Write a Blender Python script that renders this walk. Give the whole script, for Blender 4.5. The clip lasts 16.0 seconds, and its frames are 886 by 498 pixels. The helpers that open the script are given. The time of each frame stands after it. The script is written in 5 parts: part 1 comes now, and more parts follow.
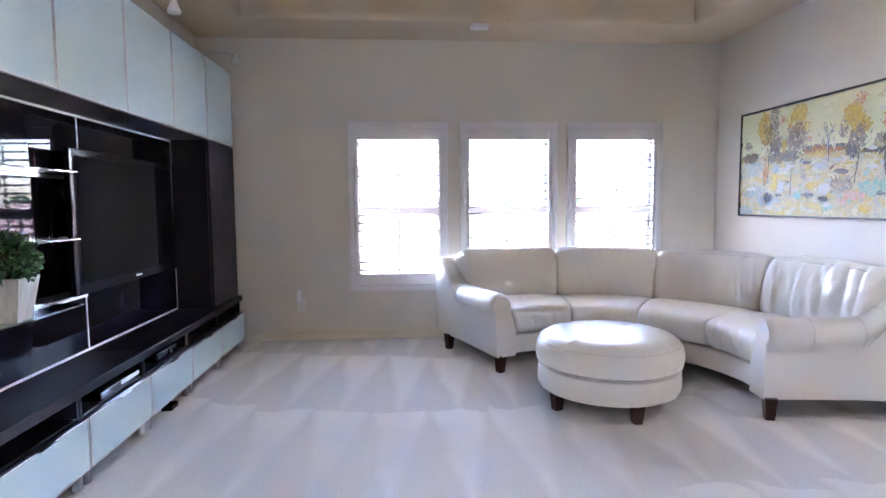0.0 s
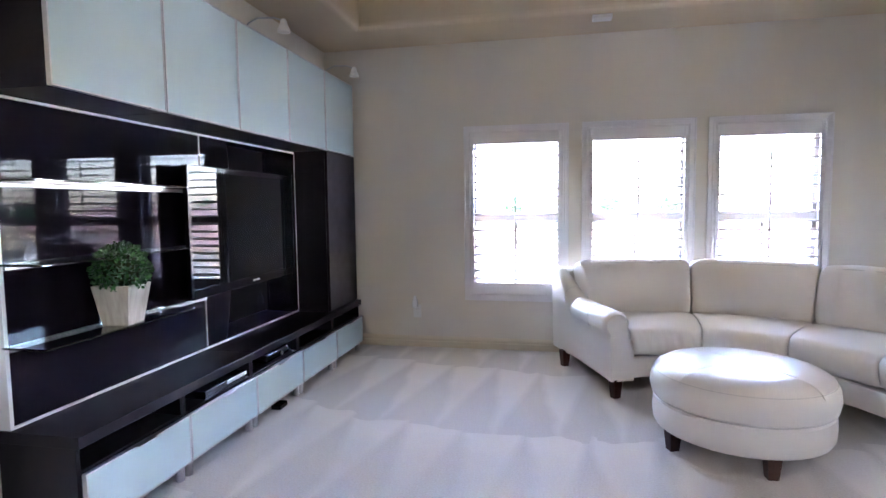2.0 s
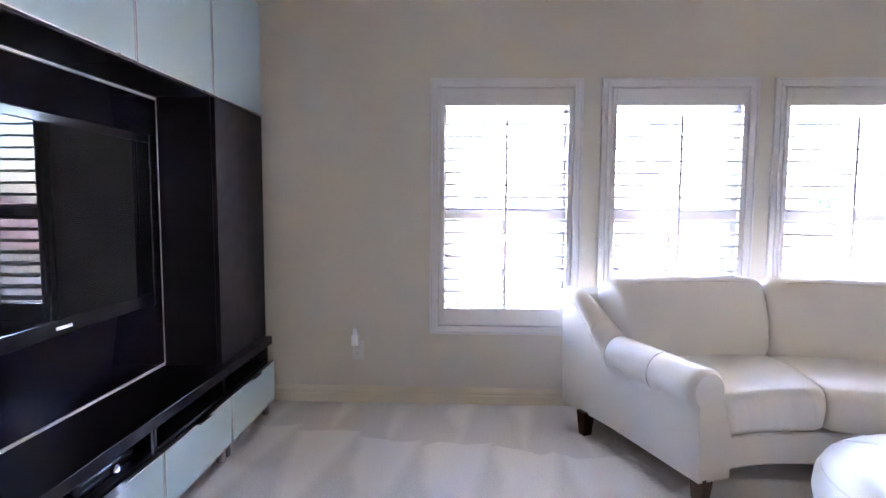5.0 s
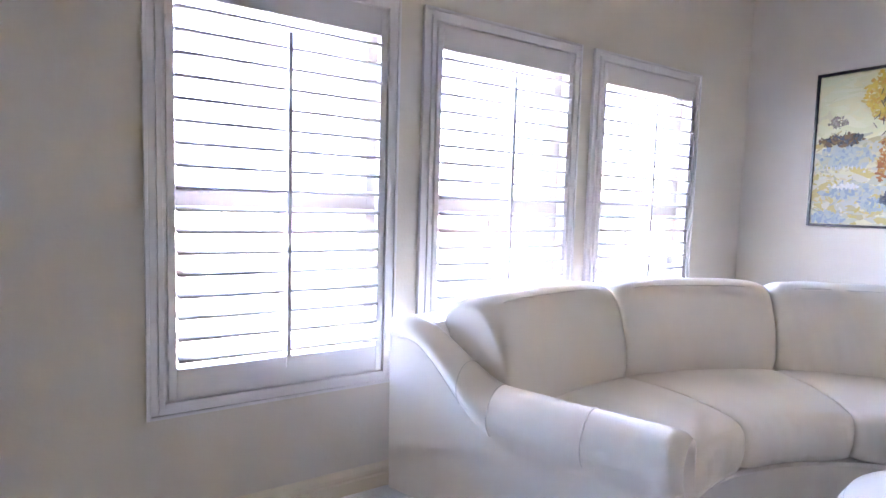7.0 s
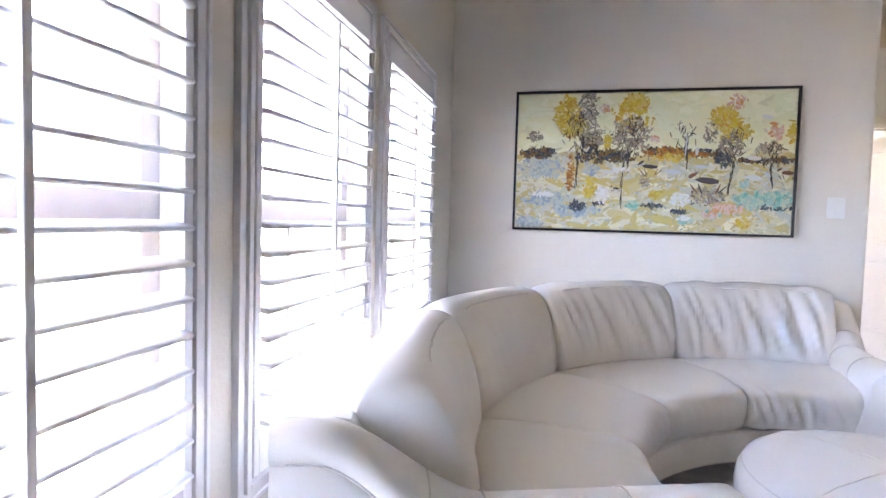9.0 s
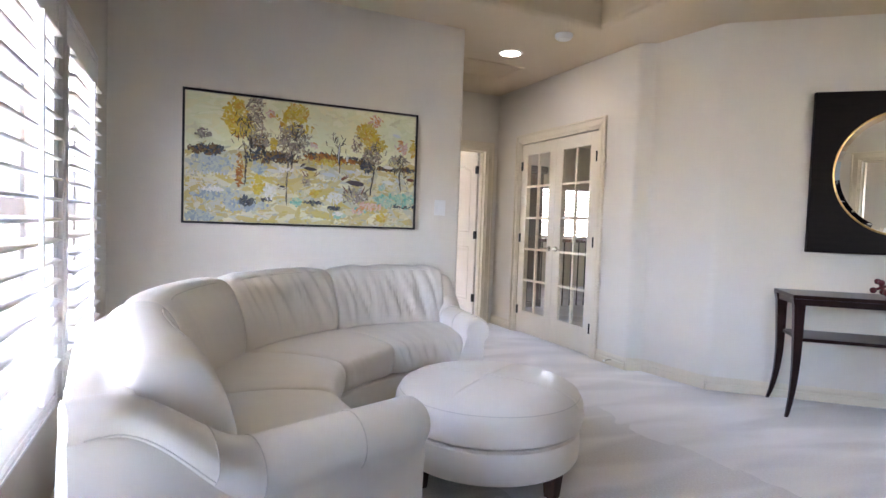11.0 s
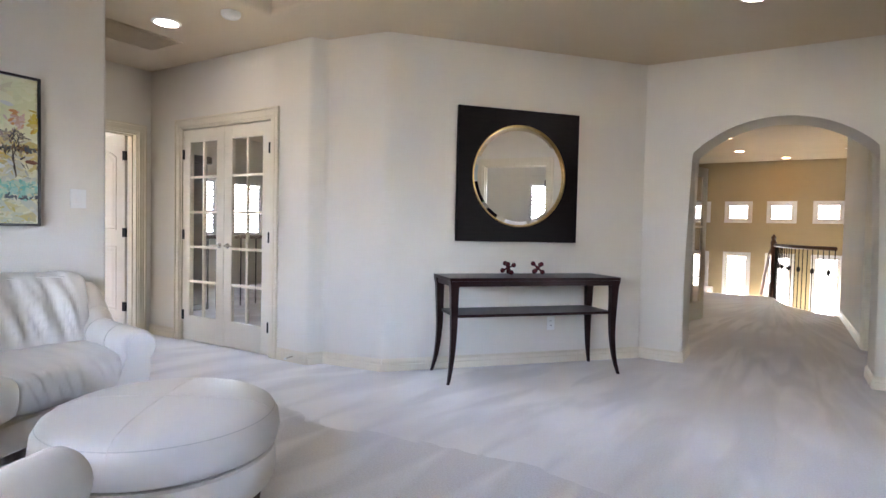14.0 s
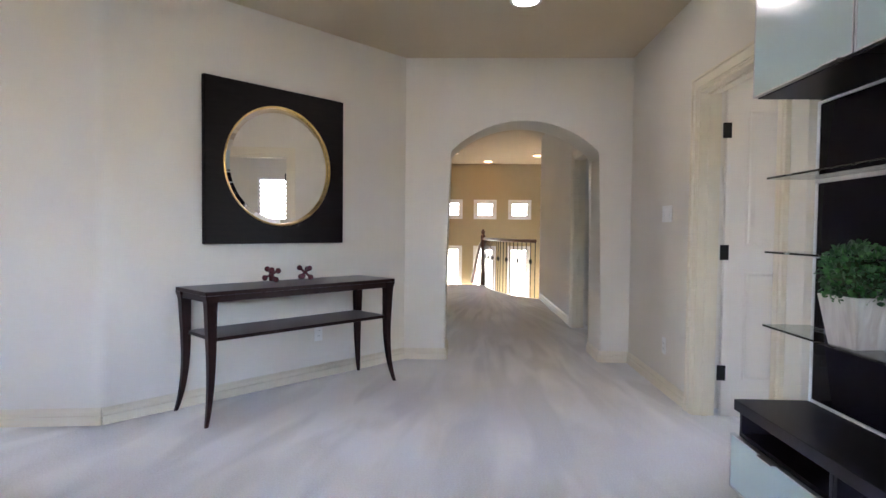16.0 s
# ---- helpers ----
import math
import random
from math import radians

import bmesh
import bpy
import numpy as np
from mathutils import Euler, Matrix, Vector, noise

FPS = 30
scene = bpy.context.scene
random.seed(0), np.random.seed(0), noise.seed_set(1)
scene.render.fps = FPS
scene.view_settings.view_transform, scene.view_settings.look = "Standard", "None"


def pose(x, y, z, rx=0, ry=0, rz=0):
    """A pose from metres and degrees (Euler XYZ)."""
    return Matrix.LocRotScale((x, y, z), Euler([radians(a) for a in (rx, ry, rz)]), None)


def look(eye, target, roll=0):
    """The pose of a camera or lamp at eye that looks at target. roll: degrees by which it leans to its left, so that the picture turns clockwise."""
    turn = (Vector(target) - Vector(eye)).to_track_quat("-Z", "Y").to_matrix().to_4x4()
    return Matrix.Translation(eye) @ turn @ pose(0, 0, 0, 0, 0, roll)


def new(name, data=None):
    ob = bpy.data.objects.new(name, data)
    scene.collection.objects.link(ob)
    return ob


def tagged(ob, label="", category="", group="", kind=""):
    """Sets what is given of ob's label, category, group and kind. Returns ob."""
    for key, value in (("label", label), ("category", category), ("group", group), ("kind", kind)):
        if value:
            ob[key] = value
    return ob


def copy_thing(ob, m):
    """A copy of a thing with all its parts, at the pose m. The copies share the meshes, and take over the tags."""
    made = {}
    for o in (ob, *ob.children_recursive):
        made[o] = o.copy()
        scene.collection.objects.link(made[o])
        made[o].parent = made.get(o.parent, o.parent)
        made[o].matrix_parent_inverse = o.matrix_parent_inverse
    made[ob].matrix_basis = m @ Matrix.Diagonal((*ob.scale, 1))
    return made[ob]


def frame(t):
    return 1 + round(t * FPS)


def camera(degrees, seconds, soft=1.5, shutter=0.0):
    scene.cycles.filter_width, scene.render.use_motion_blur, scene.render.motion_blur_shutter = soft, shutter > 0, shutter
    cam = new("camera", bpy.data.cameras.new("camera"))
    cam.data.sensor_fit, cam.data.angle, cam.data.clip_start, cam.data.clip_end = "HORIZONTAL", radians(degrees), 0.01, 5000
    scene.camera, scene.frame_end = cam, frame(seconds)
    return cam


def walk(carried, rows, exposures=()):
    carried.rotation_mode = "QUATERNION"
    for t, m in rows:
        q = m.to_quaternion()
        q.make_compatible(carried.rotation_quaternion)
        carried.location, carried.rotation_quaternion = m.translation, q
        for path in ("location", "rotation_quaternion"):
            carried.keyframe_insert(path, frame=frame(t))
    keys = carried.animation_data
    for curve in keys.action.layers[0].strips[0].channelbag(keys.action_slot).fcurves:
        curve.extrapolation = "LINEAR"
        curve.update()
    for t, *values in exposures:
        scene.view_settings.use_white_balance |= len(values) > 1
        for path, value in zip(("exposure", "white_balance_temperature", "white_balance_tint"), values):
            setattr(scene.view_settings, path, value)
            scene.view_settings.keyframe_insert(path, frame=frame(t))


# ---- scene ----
cam = camera(77.0, 16.0)
PATH = [
    (0, (1.401, -4.968, 1.21), (1.543, -2.98, 1.047), -0.4),
    (0.5, (1.54, -4.927, 1.209), (1.58, -2.933, 1.047), -0.5),
    (1, (1.627, -4.88, 1.223), (1.535, -2.888, 1.065), -0.7),
    (1.5, (1.683, -4.832, 1.259), (1.431, -2.855, 1.099), -0.5),
    (2, (1.697, -4.771, 1.256), (1.303, -2.816, 1.101), -0.7),
    (2.5, (1.678, -4.648, 1.26), (1.17, -2.72, 1.103), -0.5),
    (3, (1.616, -4.462, 1.255), (1.073, -2.544, 1.1), -0.3),
    (3.5, (1.528, -4.254, 1.238), (0.996, -2.333, 1.081), -0.2),
    (4, (1.432, -3.937, 1.227), (0.986, -1.994, 1.066), 0.1),
    (4.2, (1.387, -3.811, 1.229), (0.988, -1.858, 1.065), 0.1),
    (6.3, (0.769, -2.409, 1.17), (1.452, -0.537, 1.005), 1.3),
    (6.5, (0.763, -2.287, 1.17), (1.555, -0.459, 1.002), 1.5),
    (7, (0.765, -1.945, 1.149), (1.852, -0.274, 0.988), 1.7),
    (7.5, (0.768, -1.608, 1.141), (2.115, -0.138, 0.993), 1.7),
    (8, (0.809, -1.324, 1.149), (2.43, -0.162, 1.005), 1.8),
    (8.2, (0.847, -1.19, 1.13), (2.553, -0.154, 1.001), 1.6),
    (10.3, (0.516, -0.409, 1.145), (2.458, -0.877, 1.043), 2.4),
    (10.5, (0.474, -0.452, 1.143), (2.393, -1.006, 1.045), 2.2),
    (11, (0.402, -0.421, 1.138), (2.215, -1.26, 1.048), 2.0),
    (11.5, (0.404, -0.344, 1.164), (2.091, -1.414, 1.067), 1.8),
    (12, (0.405, -0.312, 1.145), (1.964, -1.562, 1.059), 1.7),
    (12.5, (0.433, -0.295, 1.136), (1.874, -1.68, 1.056), 1.6),
    (13, (0.428, -0.322, 1.136), (1.748, -1.823, 1.057), 1.5),
    (13.5, (0.461, -0.347, 1.122), (1.648, -1.955, 1.049), 1.4),
    (14, (0.583, -0.435, 1.122), (1.628, -2.139, 1.052), 1.3),
    (14.5, (0.718, -0.473, 1.115), (1.572, -2.282, 1.060), 1.2),
    (15, (0.869, -0.572, 1.133), (1.489, -2.473, 1.07), 1.1),
    (15.5, (1.023, -0.647, 1.143), (1.368, -2.616, 1.079), 0.8),
    (16, (1.173, -0.787, 1.137), (1.245, -2.785, 1.07), 0.6),
]
walk(cam, [(t, look(eye, target, roll)) for t, eye, target, roll in PATH],
     [(0.0, 6.66, 5780, 25), (4.0, 6.70, 5780, 24), (6.5, 6.76, 5850, 28), (8.2, 6.64, 5900, 27), (11.0, 6.18, 6420, 22), (12.5, 6.20, 6350, 21), (14.5, 6.17, 6230, 20), (16.0, 6.00, 6230, 20)])

# ---- light ----
world = bpy.data.worlds.new("sky")
scene.world = world
world.use_nodes = True
wn = world.node_tree.nodes
sky = wn.new("ShaderNodeTexSky")
sky.sky_type = "NISHITA"
sky.sun_disc = False
sky.sun_elevation, sky.sun_rotation = radians(79), radians(97)
sky.air_density, sky.dust_density = 1.0, 2.0
world.node_tree.links.new(sky.outputs[0], wn["Background"].inputs[0])
wn["Background"].inputs[1].default_value = 0.15
sun = new("sun", bpy.data.lights.new("sun", "SUN"))
sun.data.energy, sun.data.angle, sun.data.color = 2.5, radians(0.5), (1.0, 0.95, 0.88)
# The sun stands high over the passage side of the house.
sun.matrix_world = look((11, -4, 62), (0, 0, 0))


# ---- materials ----
def mat(name, col, rough=0.5, metal=0.0, var=0.0, scale=3.0, bump=0.0, bscale=60.0, coat=0.0, spec=0.5, col2=None):
    m = bpy.data.materials.new(name)
    m.use_nodes = True
    nt, b = m.node_tree, m.node_tree.nodes["Principled BSDF"]
    b.inputs["Base Color"].default_value = (*col, 1)
    b.inputs["Roughness"].default_value = rough
    b.inputs["Metallic"].default_value = metal
    b.inputs["Coat Weight"].default_value = coat
    b.inputs["Coat Roughness"].default_value = 0.08
    b.inputs["Specular IOR Level"].default_value = spec
    tc = nt.nodes.new("ShaderNodeTexCoord")
    if var or col2:
        n1 = nt.nodes.new("ShaderNodeTexNoise")
        n1.inputs["Scale"].default_value, n1.inputs["Detail"].default_value = scale, 6
        nt.links.new(tc.outputs["Object"], n1.inputs["Vector"])
        mix = nt.nodes.new("ShaderNodeMix")
        mix.data_type = "RGBA"
        c2 = col2 or tuple(c * (1 - var) for c in col)
        mix.inputs[6].default_value, mix.inputs[7].default_value = (*col, 1), (*c2, 1)
        ramp = nt.nodes.new("ShaderNodeMapRange")
        ramp.inputs[1].default_value, ramp.inputs[2].default_value = 0.35, 0.7
        nt.links.new(n1.outputs[0], ramp.inputs[0])
        nt.links.new(ramp.outputs[0], mix.inputs[0])
        nt.links.new(mix.outputs[2], b.inputs["Base Color"])
        rr = nt.nodes.new("ShaderNodeMapRange")
        rr.inputs[3].default_value, rr.inputs[4].default_value = max(rough - 0.06, 0.0), min(rough + 0.08, 1.0)
        nt.links.new(n1.outputs[0], rr.inputs[0])
        nt.links.new(rr.outputs[0], b.inputs["Roughness"])
    if bump:
        n2 = nt.nodes.new("ShaderNodeTexNoise")
        n2.inputs["Scale"].default_value, n2.inputs["Detail"].default_value = bscale, 4
        nt.links.new(tc.outputs["Object"], n2.inputs["Vector"])
        bp = nt.nodes.new("ShaderNodeBump")
        bp.inputs["Strength"].default_value, bp.inputs["Distance"].default_value = bump, 0.01
        nt.links.new(n2.outputs[0], bp.inputs["Height"])
        nt.links.new(bp.outputs[0], b.inputs["Normal"])
    return m


def glow(name, col, strength):
    m = bpy.data.materials.new(name)
    m.use_nodes = True
    b = m.node_tree.nodes["Principled BSDF"]
    b.inputs["Base Color"].default_value = (0.8, 0.8, 0.8, 1)
    b.inputs["Emission Color"].default_value = (*col, 1)
    b.inputs["Emission Strength"].default_value = strength
    return m


def wood(name, dark, light, rough, stretch=(1, 14, 14), coat=0.0, scale=3.0, spec=0.5):
    m = mat(name, light, rough, coat=coat, spec=spec)
    nt, b = m.node_tree, m.node_tree.nodes["Principled BSDF"]
    tc = nt.nodes.new("ShaderNodeTexCoord")
    mp = nt.nodes.new("ShaderNodeMapping")
    mp.inputs["Scale"].default_value = stretch
    n = nt.nodes.new("ShaderNodeTexNoise")
    n.inputs["Scale"].default_value, n.inputs["Detail"].default_value, n.inputs["Distortion"].default_value = scale, 8, 0.6
    mix = nt.nodes.new("ShaderNodeMix")
    mix.data_type = "RGBA"
    mix.inputs[6].default_value, mix.inputs[7].default_value = (*dark, 1), (*light, 1)
    nt.links.new(tc.outputs["Object"], mp.inputs[0])
    nt.links.new(mp.outputs[0], n.inputs["Vector"])
    nt.links.new(n.outputs[0], mix.inputs[0])
    nt.links.new(mix.outputs[2], b.inputs["Base Color"])
    return m


def glass(name, tint=(1, 1, 1), rough=0.0):
    m = mat(name, tint, rough)
    m.node_tree.nodes["Principled BSDF"].inputs["Transmission Weight"].default_value = 1.0
    m.node_tree.nodes["Principled BSDF"].inputs["IOR"].default_value = 1.45
    return m


def carpet_material():
    m = mat("carpet_pile", (0.56, 0.53, 0.50), 0.95, spec=0.15)
    nt, b = m.node_tree, m.node_tree.nodes["Principled BSDF"]
    b.inputs["Sheen Weight"].default_value = 0.25
    tc = nt.nodes.new("ShaderNodeTexCoord")
    def math_node(op, a, b=None):
        n_ = nt.nodes.new("ShaderNodeMath")
        n_.operation = op
        for k, v in enumerate((a, b)):
            if v is None:
                continue
            if isinstance(v, (int, float)):
                n_.inputs[k].default_value = v
            else:
                nt.links.new(v, n_.inputs[k])
        return n_.outputs[0]

    def wedges(turn, period, run, off):
        """Vacuum strokes: rows of tapering wedges whose nap lies the other way."""
        mp = nt.nodes.new("ShaderNodeMapping")
        mp.inputs["Rotation"].default_value, mp.inputs["Location"].default_value = (0, 0, radians(turn)), (off, off * 0.7, 0)
        nt.links.new(tc.outputs["Object"], mp.inputs[0])
        wob = nt.nodes.new("ShaderNodeTexNoise")
        wob.inputs["Scale"].default_value, wob.inputs["Detail"].default_value = 1.6, 3
        nt.links.new(mp.outputs[0], wob.inputs["Vector"])
        sep = nt.nodes.new("ShaderNodeSeparateXYZ")
        nt.links.new(mp.outputs[0], sep.inputs[0])
        x = math_node("ADD", math_node("DIVIDE", sep.outputs[0], period), math_node("MULTIPLY", wob.outputs[0], 0.35))
        lane = math_node("FLOOR", x)
        tri = math_node("MULTIPLY", math_node("ABSOLUTE", math_node("SUBTRACT", math_node("FRACT", x), 0.5)), 2.0)
        y = math_node("ADD", math_node("DIVIDE", sep.outputs[1], run), math_node("ADD", math_node("MULTIPLY", wob.outputs[0], 0.5), math_node("MULTIPLY", math_node("SINE", math_node("MULTIPLY", lane, 12.9)), 0.22)))
        d = math_node("SUBTRACT", math_node("FRACT", y), tri)
        m_ = nt.nodes.new("ShaderNodeMapRange")
        m_.inputs[1].default_value, m_.inputs[2].default_value = -0.14, 0.20
        nt.links.new(d, m_.inputs[0])
        return m_.outputs[0]

    def fan(cx, cy, turn, run):
        """Soft vacuum strokes that spread out from one spot."""
        mp = nt.nodes.new("ShaderNodeMapping")
        mp.inputs["Location"].default_value = (-cx, -cy, 0)
        nt.links.new(tc.outputs["Object"], mp.inputs[0])
        sep = nt.nodes.new("ShaderNodeSeparateXYZ")
        nt.links.new(mp.outputs[0], sep.inputs[0])
        far = math_node("SQRT", math_node("ADD", math_node("POWER", sep.outputs[0], 2.0), math_node("POWER", sep.outputs[1], 2.0)))
        com = nt.nodes.new("ShaderNodeCombineXYZ")
        nt.links.new(math_node("DIVIDE", math_node("ARCTAN2", sep.outputs[0], sep.outputs[1]), turn), com.inputs[0])
        nt.links.new(math_node("DIVIDE", far, run), com.inputs[1])
        streak = nt.nodes.new("ShaderNodeTexNoise")
        streak.inputs["Scale"].default_value, streak.inputs["Detail"].default_value, streak.inputs["Distortion"].default_value = 1.0, 2.5, 0.5
        nt.links.new(com.outputs[0], streak.inputs["Vector"])
        m_ = nt.nodes.new("ShaderNodeMapRange")
        m_.inputs[1].default_value, m_.inputs[2].default_value = 0.40, 0.56
        nt.links.new(streak.outputs[0], m_.inputs[0])
        return m_.outputs[0]

    near, side = wedges(3, 0.34, 1.15, 0.0), fan(0.7, -11.5, 0.036, 1.3)
    zone = nt.nodes.new("ShaderNodeTexNoise")
    zone.inputs["Scale"].default_value, zone.inputs["Detail"].default_value = 0.7, 3
    nt.links.new(tc.outputs["Object"], zone.inputs["Vector"])
    sepz = nt.nodes.new("ShaderNodeSeparateXYZ")
    nt.links.new(tc.outputs["Object"], sepz.inputs[0])
    pick = nt.nodes.new("ShaderNodeMapRange")
    pick.inputs[1].default_value, pick.inputs[2].default_value = -2.3, -3.0
    nt.links.new(math_node("ADD", sepz.outputs[1], zone.outputs[0]), pick.inputs[0])
    blend = nt.nodes.new("ShaderNodeMix")
    nt.links.new(pick.outputs[0], blend.inputs[0])
    nt.links.new(near, blend.inputs[2])
    nt.links.new(side, blend.inputs[3])
    patch = nt.nodes.new("ShaderNodeMapRange")
    patch.inputs[1].default_value, patch.inputs[2].default_value, patch.inputs[3].default_value = 0.34, 0.56, 0.15
    nt.links.new(zone.outputs[0], patch.inputs[0])
    half = nt.nodes.new("ShaderNodeMath")
    half.operation = "MULTIPLY"
    nt.links.new(blend.outputs[0], half.inputs[0])
    nt.links.new(patch.outputs[0], half.inputs[1])
    mix = nt.nodes.new("ShaderNodeMix")
    mix.data_type = "RGBA"
    mix.inputs[6].default_value, mix.inputs[7].default_value = (0.73, 0.695, 0.665, 1), (0.875, 0.838, 0.805, 1)
    nt.links.new(half.outputs[0], mix.inputs[0])
    tuft = nt.nodes.new("ShaderNodeTexNoise")
    tuft.inputs["Scale"].default_value, tuft.inputs["Detail"].default_value = 100, 5
    nt.links.new(tc.outputs["Object"], tuft.inputs["Vector"])
    mul = nt.nodes.new("ShaderNodeMix")
    mul.data_type, mul.blend_type = "RGBA", "OVERLAY"
    mul.inputs[0].default_value = 0.5
    nt.links.new(mix.outputs[2], mul.inputs[6])
    nt.links.new(tuft.outputs[0], mul.inputs[7])
    nt.links.new(mul.outputs[2], b.inputs["Base Color"])
    bp = nt.nodes.new("ShaderNodeBump")
    bp.inputs["Strength"].default_value, bp.inputs["Distance"].default_value = 0.5, 0.006
    nt.links.new(tuft.outputs[0], bp.inputs["Height"])
    nt.links.new(bp.outputs[0], b.inputs["Normal"])
    return m


def leather_material():
    m = mat("cream_leather", (0.87, 0.81, 0.725), 0.30, var=0.015, scale=2, spec=0.5)
    nt, b = m.node_tree, m.node_tree.nodes["Principled BSDF"]
    tc = nt.nodes.new("ShaderNodeTexCoord")
    grain = nt.nodes.new("ShaderNodeTexVoronoi")
    grain.inputs["Scale"].default_value = 240
    soft = nt.nodes.new("ShaderNodeTexNoise")
    soft.inputs["Scale"].default_value, soft.inputs["Detail"].default_value = 7, 3
    nt.links.new(tc.outputs["Object"], grain.inputs["Vector"])
    nt.links.new(tc.outputs["Object"], soft.inputs["Vector"])
    b1 = nt.nodes.new("ShaderNodeBump")
    b1.inputs["Strength"].default_value, b1.inputs["Distance"].default_value = 0.03, 0.03
    b2 = nt.nodes.new("ShaderNodeBump")
    b2.inputs["Strength"].default_value, b2.inputs["Distance"].default_value = 0.06, 0.004
    nt.links.new(soft.outputs[0], b1.inputs["Height"])
    nt.links.new(grain.outputs[0], b2.inputs["Height"])
    nt.links.new(b1.outputs[0], b2.inputs["Normal"])
    nt.links.new(b2.outputs[0], b.inputs["Normal"])
    return m


def island_colours(name, colours, rough=0.6):
    """Each loose piece of a mesh takes one of the colours."""
    m = mat(name, colours[0], rough)
    nt, b = m.node_tree, m.node_tree.nodes["Principled BSDF"]
    geo = nt.nodes.new("ShaderNodeNewGeometry")
    ramp = nt.nodes.new("ShaderNodeValToRGB")
    ramp.color_ramp.interpolation = "CONSTANT"
    els = ramp.color_ramp.elements
    while len(els) < len(colours):
        els.new(0.5)
    for i, c in enumerate(colours):
        els[i].position, els[i].color = i / len(colours), (*c, 1)
    nt.links.new(geo.outputs["Random Per Island"], ramp.inputs[0])
    nt.links.new(ramp.outputs[0], b.inputs["Base Color"])
    return m


WALL = mat("wall_paint", (0.74, 0.68, 0.585), 0.75, var=0.05, scale=1.3, bump=0.12, bscale=90, spec=0.25)
# Stairwell wall: a tan base colour, darker than WALL.
HALLWALL = mat("tan_hall_wall", (0.44, 0.34, 0.20), 0.75, var=0.05, scale=1.3, bump=0.12, bscale=90, spec=0.25)
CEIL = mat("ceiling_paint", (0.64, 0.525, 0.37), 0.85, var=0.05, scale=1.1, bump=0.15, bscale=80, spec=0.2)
TRIM = mat("cream_trim_paint", (0.74, 0.655, 0.50), 0.35, var=0.04, scale=4)
CARPET = carpet_material()
LEATHER = leather_material()
STITCH = mat("leather_thread", (0.72, 0.67, 0.60), 0.7)
LEGWOOD = wood("red_brown_wood", (0.03, 0.008, 0.005), (0.085, 0.024, 0.014), 0.3, (14, 14, 1), coat=0.3)
BLACKBROWN = wood("black_brown_foil", (0.010, 0.0075, 0.011), (0.016, 0.012, 0.017), 0.42, (14, 1, 14), spec=0.2)
BLACKGLASS = mat("black_back_painted_glass", (0.008, 0.006, 0.010), 0.012, spec=0.08)
WHITEGLASS = mat("pale_glass_front", (0.53, 0.645, 0.65), 0.16, var=0.015, scale=1.5)
ALU = mat("brushed_aluminium", (0.62, 0.62, 0.63), 0.36, 1.0, var=0.1, scale=30)
WHITEMETAL = mat("white_strip", (0.8, 0.8, 0.8), 0.35)
TVBODY = mat("tv_plastic", (0.006, 0.005, 0.008), 0.14, spec=0.22)
TVSCREEN = mat("tv_screen", (0.005, 0.0045, 0.005), 0.02, spec=0.13)
SHELFGLASS = glass("green_edge_glass", (0.82, 0.95, 0.90))
PANE = glass("window_glass", (1, 1, 1))
SHUTTER = mat("white_shutter_paint", (0.80, 0.77, 0.76), 0.38, var=0.03, scale=6)
SASH = mat("tan_vinyl_sash", (0.40, 0.36, 0.33), 0.5, var=0.06, scale=8)
TABLEWOOD = wood("dark_mahogany", (0.008, 0.003, 0.003), (0.024, 0.007, 0.006), 0.30, (2, 16, 16), spec=0.25)
MIRRORWOOD = wood("espresso_lacquer", (0.006, 0.004, 0.005), (0.014, 0.009, 0.010), 0.42, (2, 16, 16), spec=0.15)
MIRROR = mat("silvered_mirror", (0.90, 0.91, 0.90), 0.0, 1.0)
GOLD = mat("aged_gold_leaf", (0.62, 0.42, 0.16), 0.3, 1.0, var=0.25, scale=25)
MAROON = mat("maroon_ceramic", (0.13, 0.03, 0.035), 0.22, var=0.4, scale=18, coat=0.4)
BRONZE = mat("dark_bronze", (0.012, 0.010, 0.010), 0.4, 0.6)
NICKEL = mat("satin_nickel", (0.62, 0.59, 0.55), 0.25, 1.0)
PLASTIC = mat("white_plastic", (0.78, 0.76, 0.72), 0.35)
FRESHWHITE = mat("bright_white_plastic", (0.92, 0.92, 0.91), 0.25)
SLOT = mat("dark_slot", (0.02, 0.02, 0.02), 0.6)
DOORPAINT = mat("cream_door_paint", (0.75, 0.67, 0.54), 0.33, var=0.03, scale=3)
WHITEDOOR = mat("off_white_door_paint", (0.72, 0.66, 0.58), 0.35, var=0.03, scale=3)
IRON = mat("wrought_iron", (0.012, 0.010, 0.009), 0.45, 0.5, bump=0.2, bscale=120)
OAK = wood("stained_oak", (0.05, 0.016, 0.008), (0.13, 0.045, 0.02), 0.3, (3, 3, 14), coat=0.3)
CANVAS = mat("canvas_pale", (0.62, 0.58, 0.34), 0.7, col2=(0.74, 0.70, 0.48), scale=4, bump=0.3, bscale=300)
FRAMEBLACK = mat("black_picture_frame", (0.012, 0.011, 0.012), 0.3)
POTWOOD = wood("whitewashed_wood", (0.30, 0.24, 0.18), (0.72, 0.68, 0.60), 0.75, (10, 10, 1.0), scale=4)
SOIL = mat("dried_moss", (0.05, 0.06, 0.025), 0.95, var=0.5, scale=40)
LEAF = island_colours("boxwood_leaf", [(0.025, 0.085, 0.02), (0.04, 0.13, 0.03), (0.018, 0.06, 0.016), (0.06, 0.17, 0.04), (0.03, 0.10, 0.03)], 0.35)
